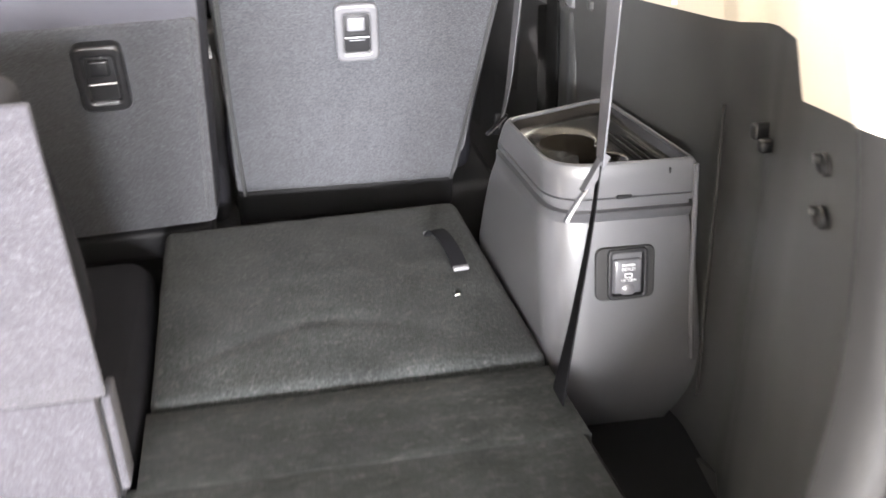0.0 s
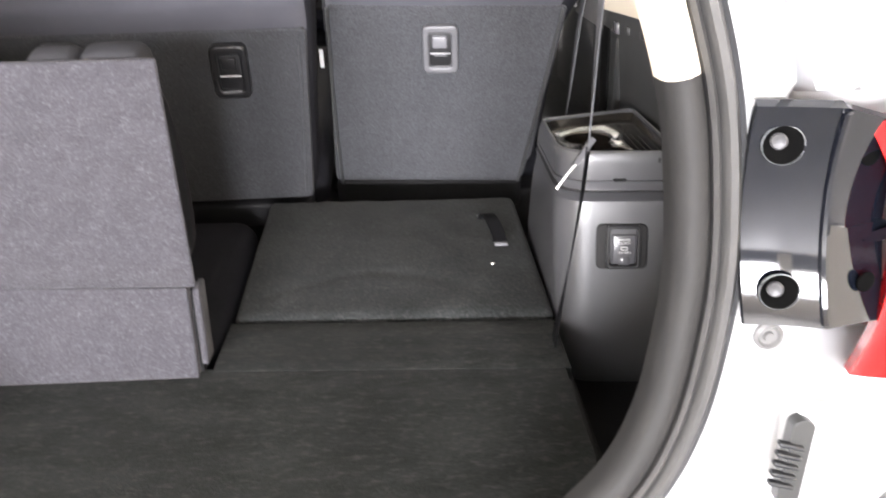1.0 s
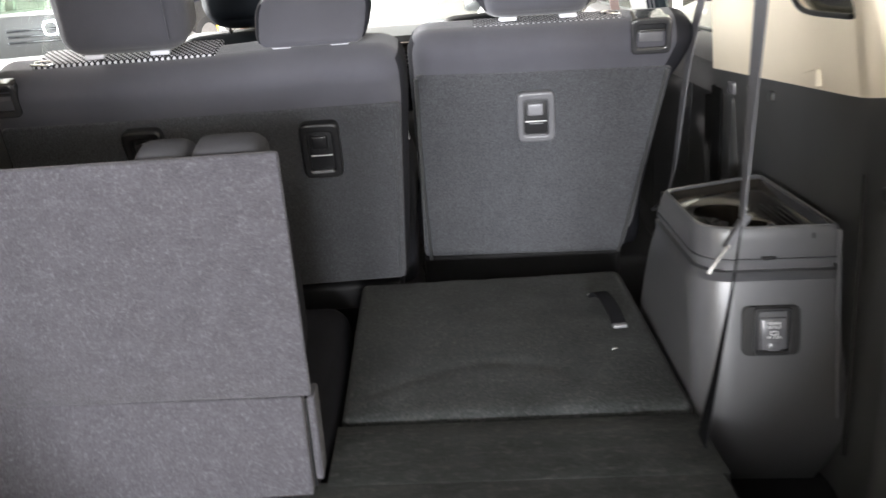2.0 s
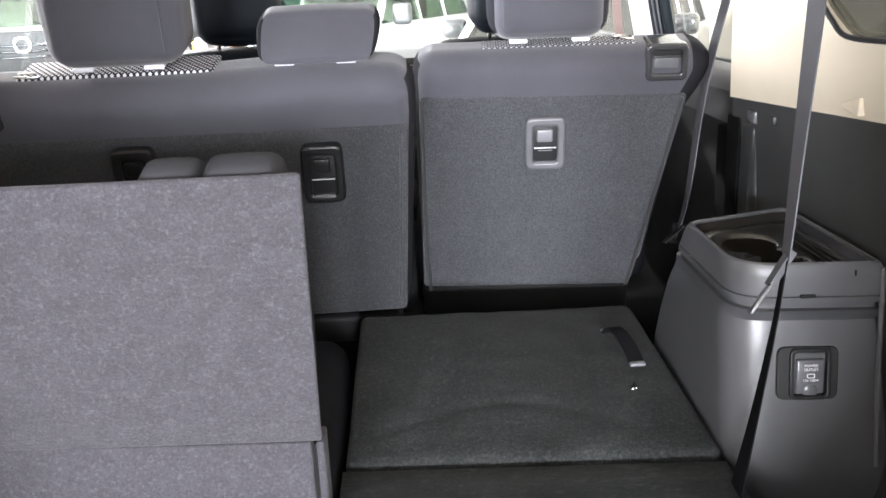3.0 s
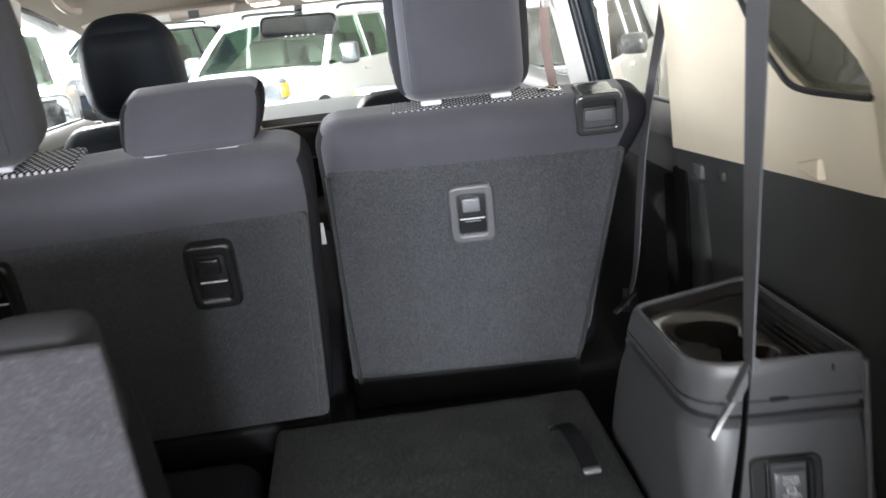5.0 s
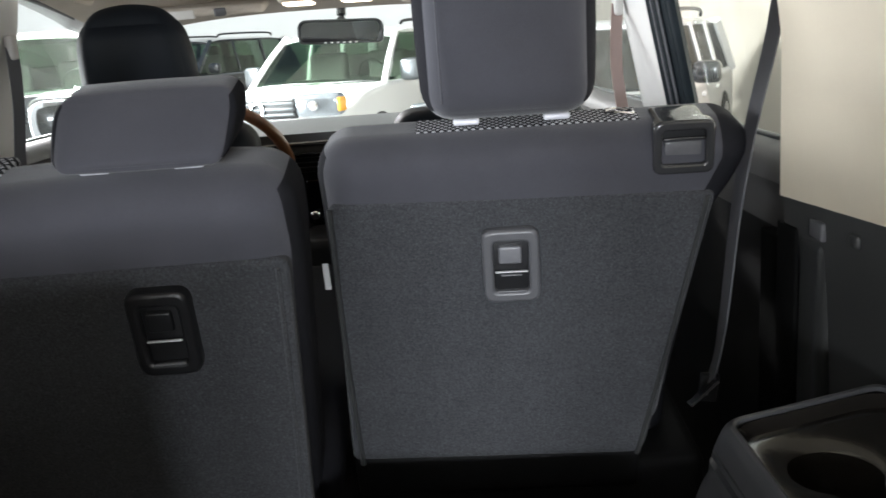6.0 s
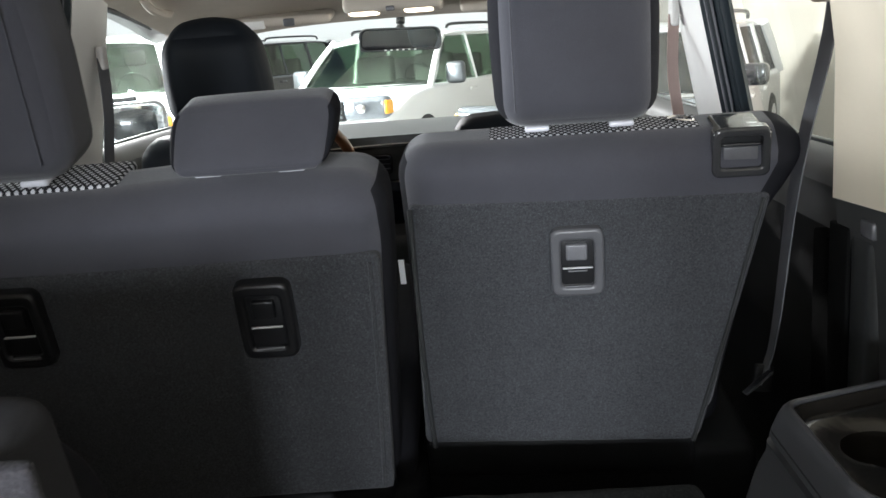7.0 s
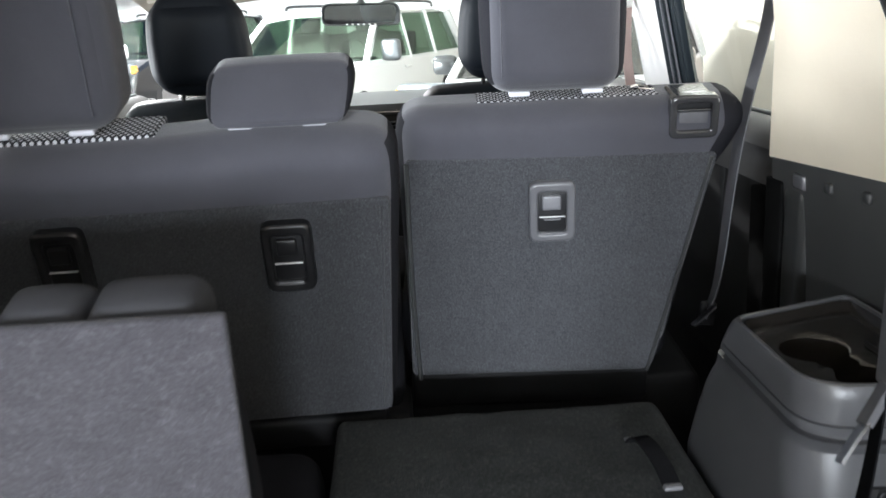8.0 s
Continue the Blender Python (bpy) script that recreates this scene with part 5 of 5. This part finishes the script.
part("stem", tube([(0.0, 0.03, 0.02), (0.0, 0.05, 0.07), (0.0, 0.0, 0.11)], 0.014, 8), BEZEL_DARK, mir)

oc = holder("overhead_console", "beige roof console with two lit map lights", "map light", pose(0.02, 2.93, 0.755))
part("body", roundbox(0, 0, 0.0, 0.25, 0.22, 0.05, 0.016, n=3, k=3), HEADLINER, oc)
for x in (-0.075, 0.065):
    part("lens", roundbox(x, -0.065, -0.020, 0.075, 0.075, 0.020, 0.008, n=2, k=3), MAP_LIGHT, oc, "lit warm lamp lens")
part("switch", roundbox(-0.005, -0.10, -0.018, 0.022, 0.022, 0.012, 0.003, n=1), BEZEL, oc)
for x, w in ((-0.36, 0.42), (0.40, 0.42)):
    v = holder("sun_visor", "beige sun visor folded up at the windscreen", "sun visor", pose(x, 3.0, 0.745, 12), group="sun visors")
    part("panel", roundbox(0, 0, 0, w, 0.17, 0.026, 0.012, n=3, k=3), HEADLINER, v)
    part("label", roundbox(-0.02, -0.065, -0.004, 0.11, 0.045, 0.022, 0.003, n=1), PILLAR, v)
    part("clip", roundbox(0.10 if x < 0 else -0.10, -0.085, -0.002, 0.03, 0.012, 0.02, 0.004, n=1), BEZEL, v)


# ---- lower outer body of the car ----
shell = holder("car_body", "white painted outer body of the car", "car body", kind="structure")
for side in (1, -1):
    ys = [0.70 + 1.0 * i / 12 for i in range(13)]
    part("rear_wing", sheet(lambda y, v: (side * (0.835 - 0.10 * max(0, v - 0.72) ** 1.2 - 0.05 * (1 - v) ** 2), y, -0.52 + v * 1.0), ys if side > 0 else ys[::-1], [i / 10 for i in range(11)], 0.01), BODY_PAINT, shell)
    ys = [3.32 + 0.9 * i / 12 for i in range(13)]
    part("front_wing", sheet(lambda y, v: (side * (0.84 - 0.03 * v - 0.05 * (1 - v) ** 2 - 0.12 * ((y - 3.32) / 0.9) ** 3), y, -0.52 + v * (0.86 - 0.10 * (y - 3.32))), ys if side > 0 else ys[::-1], [i / 10 for i in range(11)], 0.01), BODY_PAINT, shell)
    for y in (0.95, 3.72):
        w = part("wheel", lathe([(0.12, -0.10), (0.30, -0.10), (0.335, -0.08), (0.34, 0.0), (0.335, 0.08), (0.30, 0.10), (0.12, 0.10)], 32, m=pose(side * 0.74, y, GROUND + 0.34, 0, 90, 0)), TYRE, shell, "black tyre")
        part("wheel_rim", lathe([(0.02, -0.105), (0.22, -0.106), (0.23, 0.0), (0.22, 0.106), (0.02, 0.105)], 24, m=pose(side * 0.74, y, GROUND + 0.34, 0, 90, 0)), RIM, w)
part("bonnet", sheet(lambda u, v: (u * 0.74, 3.80 + 0.62 * v - 0.08 * u * u, 0.36 - 0.10 * v ** 2 - 0.03 * u ** 4), [-1 + 2 * i / 14 for i in range(15)], [i / 8 for i in range(9)], 0.012), BODY_PAINT, shell)
part("front_bumper", roundbox(0, 4.42, -0.20, 1.56, 0.20, 0.60, 0.07, n=4, k=4, puff=(0, 0.06, 0)), BODY_PAINT, shell)
part("rear_bumper", roundbox(0, 0.60, -0.28, 1.60, 0.20, 0.42, 0.06, n=4, k=4, puff=(0, 0.03, 0)), BODY_PAINT, shell)


# ---- vehicles standing round ----
def suv(label, paint, m, length=4.5, width=1.78, height=1.72, rack=False, mirror_shell=None, mirror_tall=0.17, black_grille=False, glass=CAR_GLASS):
    """A parked estate car: nose towards -y, standing on z = 0, its middle at the origin."""
    h = holder("parked_suv", label, "car", m, group="parked cars")
    L, W, H = length / 2, width / 2, height
    mirror_shell = mirror_shell or paint
    belt = 0.63 * H
    prof = [(-L, 0.30), (-L - 0.02, 0.55), (-L + 0.08, 0.60 * H * 0.80), (-L + 0.55, belt * 0.93), (-L + 1.15, belt * 1.0), (L - 0.05, belt * 1.02), (L, 0.70), (L - 0.02, 0.35), (L - 0.2, 0.28), (-L + 0.2, 0.26)]
    part("body", prism(rounded(prof, 0.10, 4), -W, W, 'x'), paint, h, bevel=0.07)

    def sunk(x, y, z):
        """The upper body leans in towards the roof."""
        return (x * (1 - 0.17 * max(0, (z - belt) / (H - belt))), y, z)

    def roof_skin(v, u):
        y = -L + 1.72 + v * (length - 2.10)
        drop = 0.05 * max(0, 1 - v * 5) ** 2 + 0.05 * max(0, v * 4 - 3) ** 2
        return (u * (W - 0.03) * 0.83, y, H - drop - 0.05 * abs(u) ** 4)
    top = part("roof", sheet(roof_skin, [i / 14 for i in range(15)], [-1 + 2 * i / 12 for i in range(13)], -0.045), paint, h)
    for sd in (1, -1):
        foot, zr = sd * (W - 0.045), H - 0.07
        for y0, y1, rad in ((-L + 1.10, -L + 1.78, 0.038), (-L + 2.40, -L + 2.40, 0.036), (-L + 3.26, -L + 3.24, 0.045), (L - 0.20, L - 0.46, 0.10)):
            part("pillar", tube([sunk(foot, y0, belt - 0.03), sunk(foot, (y0 + y1) / 2, (belt + zr) / 2 + 0.01), sunk(foot, y1, zr)], rad, 8, flat=0.8), paint, top)
        for ya, yb, yc, yd in ((-L + 1.22, -L + 2.38, -L + 1.84, -L + 2.38), (-L + 2.43, -L + 3.24, -L + 2.43, -L + 3.22), (-L + 3.29, L - 0.24, -L + 3.27, L - 0.50)):
            def side_pane(u, v):
                y = (ya + u * (yb - ya)) * (1 - v) + (yc + u * (yd - yc)) * v
                return sunk(sd * (W - 0.028), y, belt + v * (H - 0.09 - belt))
            us = [0, 0.5, 1]
            pane = part("side_window", sheet(side_pane, us if sd > 0 else us[::-1], [0, 0.5, 1], 0.006), glass, h, "clear greenish side glass")
            pane.visible_shadow = False
    rear = part("rear_window", sheet(lambda u, v: sunk(u * (W - 0.12), L - 0.18 - 0.28 * v, belt + v * (H - 0.10 - belt)), [-1, 0, 1], [0, 0.5, 1], 0.006), glass, h)
    rear.visible_shadow = False

    def ws(u, v):
        k = 1 - 0.17 * v
        return (u * (W - 0.09) * k, -L + 1.12 + 0.64 * v - 0.02 + 0.06 * u * u, belt - 0.02 + (H - belt - 0.05) * v)
    pane = part("windscreen", sheet(ws, [-1 + 2 * i / 8 for i in range(9)], [i / 6 for i in range(7)], -0.008), glass, h, "clear greenish windscreen")
    pane.visible_shadow = False
    for sx in (-0.40, 0.40):
        part("wiper", tube([(sx - 0.30, -L + 1.10, belt + 0.005), (sx + 0.10, -L + 1.12, belt + 0.012), (sx + 0.32, -L + 1.14, belt + 0.004)], 0.008, 6), BEZEL_DARK, h)
        chair = part("seat", roundbox(sx, -L + 2.20, belt + 0.02, 0.50, 0.16, 0.60, 0.06, n=2, k=3), SUV_SEAT, h, "grey seat back")
        part("seat_headrest", roundbox(sx, -L + 2.25, belt + 0.40, 0.26, 0.11, 0.19, 0.05, n=2, k=3), SUV_SEAT, chair)
    part("rear_seat", roundbox(0, -L + 3.10, belt, 1.30, 0.16, 0.56, 0.05, n=2, k=3), SUV_SEAT, h)
    part("dash_top", roundbox(0, -L + 1.42, belt - 0.02, 2 * W - 0.26, 0.46, 0.10, 0.04, n=2, k=3), PLASTIC, h)
    rim = [(0.40 + 0.18 * math.cos(a * math.pi / 10), -L + 1.76 - 0.06 * math.sin(a * math.pi / 10), belt + 0.06 + 0.17 * math.sin(a * math.pi / 10)) for a in range(21)]
    part("steering_wheel", tube(rim, 0.014, 6, per=1), BEZEL_DARK, h)
    for sd in (1, -1):
        lamp_ = part("headlight", roundbox(sd * (W - 0.28), -L + 0.05, 0.86, 0.50, 0.16, 0.22, 0.05, n=3, k=3, shape=lambda p: (p[0], p[1] + 0.25 * max(0, abs(p[0]) - W + 0.35), p[2])), CLEAR_LENS, h, "clear headlight")
        part("reflector", lathe([(0.05, 0), (0.045, 0.02), (0.01, 0.03)], 14, m=pose(sd * (W - 0.27), -L - 0.035, 0.86, 90)), CHROME, lamp_)
        part("indicator", roundbox(sd * (W - 0.05), -L + 0.12, 0.86, 0.06, 0.14, 0.14, 0.02, n=1, k=2), AMBER, lamp_, "amber indicator")
        mr = part("door_mirror", roundbox(sd * (W + 0.12), -L + 1.45, belt + 0.10, 0.22, 0.12, mirror_tall, 0.05, n=2, k=3), mirror_shell, h)
        part("mirror_glass", roundbox(sd * (W + 0.12), -L + 1.508, belt + 0.10, 0.16, 0.008, 0.13, 0.003, n=1), MIRROR, mr)
        for yy in (-L + 0.88, L - 0.85):
            w = part("wheel", lathe([(0.15, -0.11), (0.32, -0.11), (0.36, -0.08), (0.365, 0), (0.36, 0.08), (0.32, 0.11), (0.15, 0.11)], 28, m=pose(sd * (W - 0.09), yy, 0.365, 0, 90, 0)), TYRE, h, "black tyre")
            part("rim", lathe([(0.03, -0.115), (0.24, -0.112), (0.25, 0), (0.24, 0.112), (0.03, 0.115)], 20, m=pose(sd * (W - 0.09), yy, 0.365, 0, 90, 0)), RIM, w)
        for yy in (-L + 2.2, -L + 3.1):
            part("door_handle", roundbox(sd * (W + 0.01), yy, belt - 0.12, 0.03, 0.18, 0.035, 0.012, n=1, k=2), paint, h)
        if rack:
            part("roof_bar", tube([(sd * W * 0.72, -L + 2.1, H + 0.01), (sd * W * 0.73, -L + 2.3, H + 0.05), (sd * W * 0.73, L - 0.9, H + 0.05), (sd * W * 0.72, L - 0.7, H - 0.01)], 0.018, 8), BEZEL_DARK, h)
    tall, badge = (0.40, 1.02) if black_grille else (0.20, 0.84)
    g = part("grille", roundbox(0, -L + 0.0, 0.96 if black_grille else 0.84, 1.15 if black_grille else 0.85, 0.10, tall, 0.03, n=2, k=3), BEZEL_DARK, h)
    for i in range(3):
        part("grille_bar", roundbox(0, -L - 0.055, tall * 2 + (0.10 if black_grille else 0.385) + 0.055 * i, 0.82, 0.03, 0.026, 0.008, n=1, k=2), GLOSS_BLACK if black_grille else GRILLE, g, "gloss black bar" if black_grille else "dull chrome bar")
    part("emblem", ring(rounded(rect(0, badge, 0.15, 0.15), 0.074, 6), rounded(rect(0, badge, 0.11, 0.11), 0.054, 6), -L - 0.085, -L - 0.055, 'y'), CHROME, g, "bright round emblem")
    part("bumper_inlet", roundbox(0, -L - 0.005, 0.48, 1.1, 0.06, 0.14, 0.03, n=1, k=2), BEZEL_DARK, h)
    return h


suv("white parked estate car facing the windscreen", WHITE_PAINT, pose(-0.54, 11.57, GROUND, 0, 0, -23), height=1.60, rack=True, mirror_shell=GRILLE, mirror_tall=0.24)
suv("dark parked estate car behind the white one", DARK_PAINT, pose(-4.0, 17.5, GROUND, 0, 0, -25), rack=True)
suv("white parked estate car at the far wall", WHITE_PAINT, pose(1.80, 8.55, GROUND, 0, 0, -25), height=1.46, rack=True, mirror_shell=DARK_PAINT, glass=GLASS_DARK)
suv("white parked saloon car with a tall black grille", WHITE_PAINT, pose(-4.15, 11.1, GROUND, 0, 0, 15), height=1.80, black_grille=True)
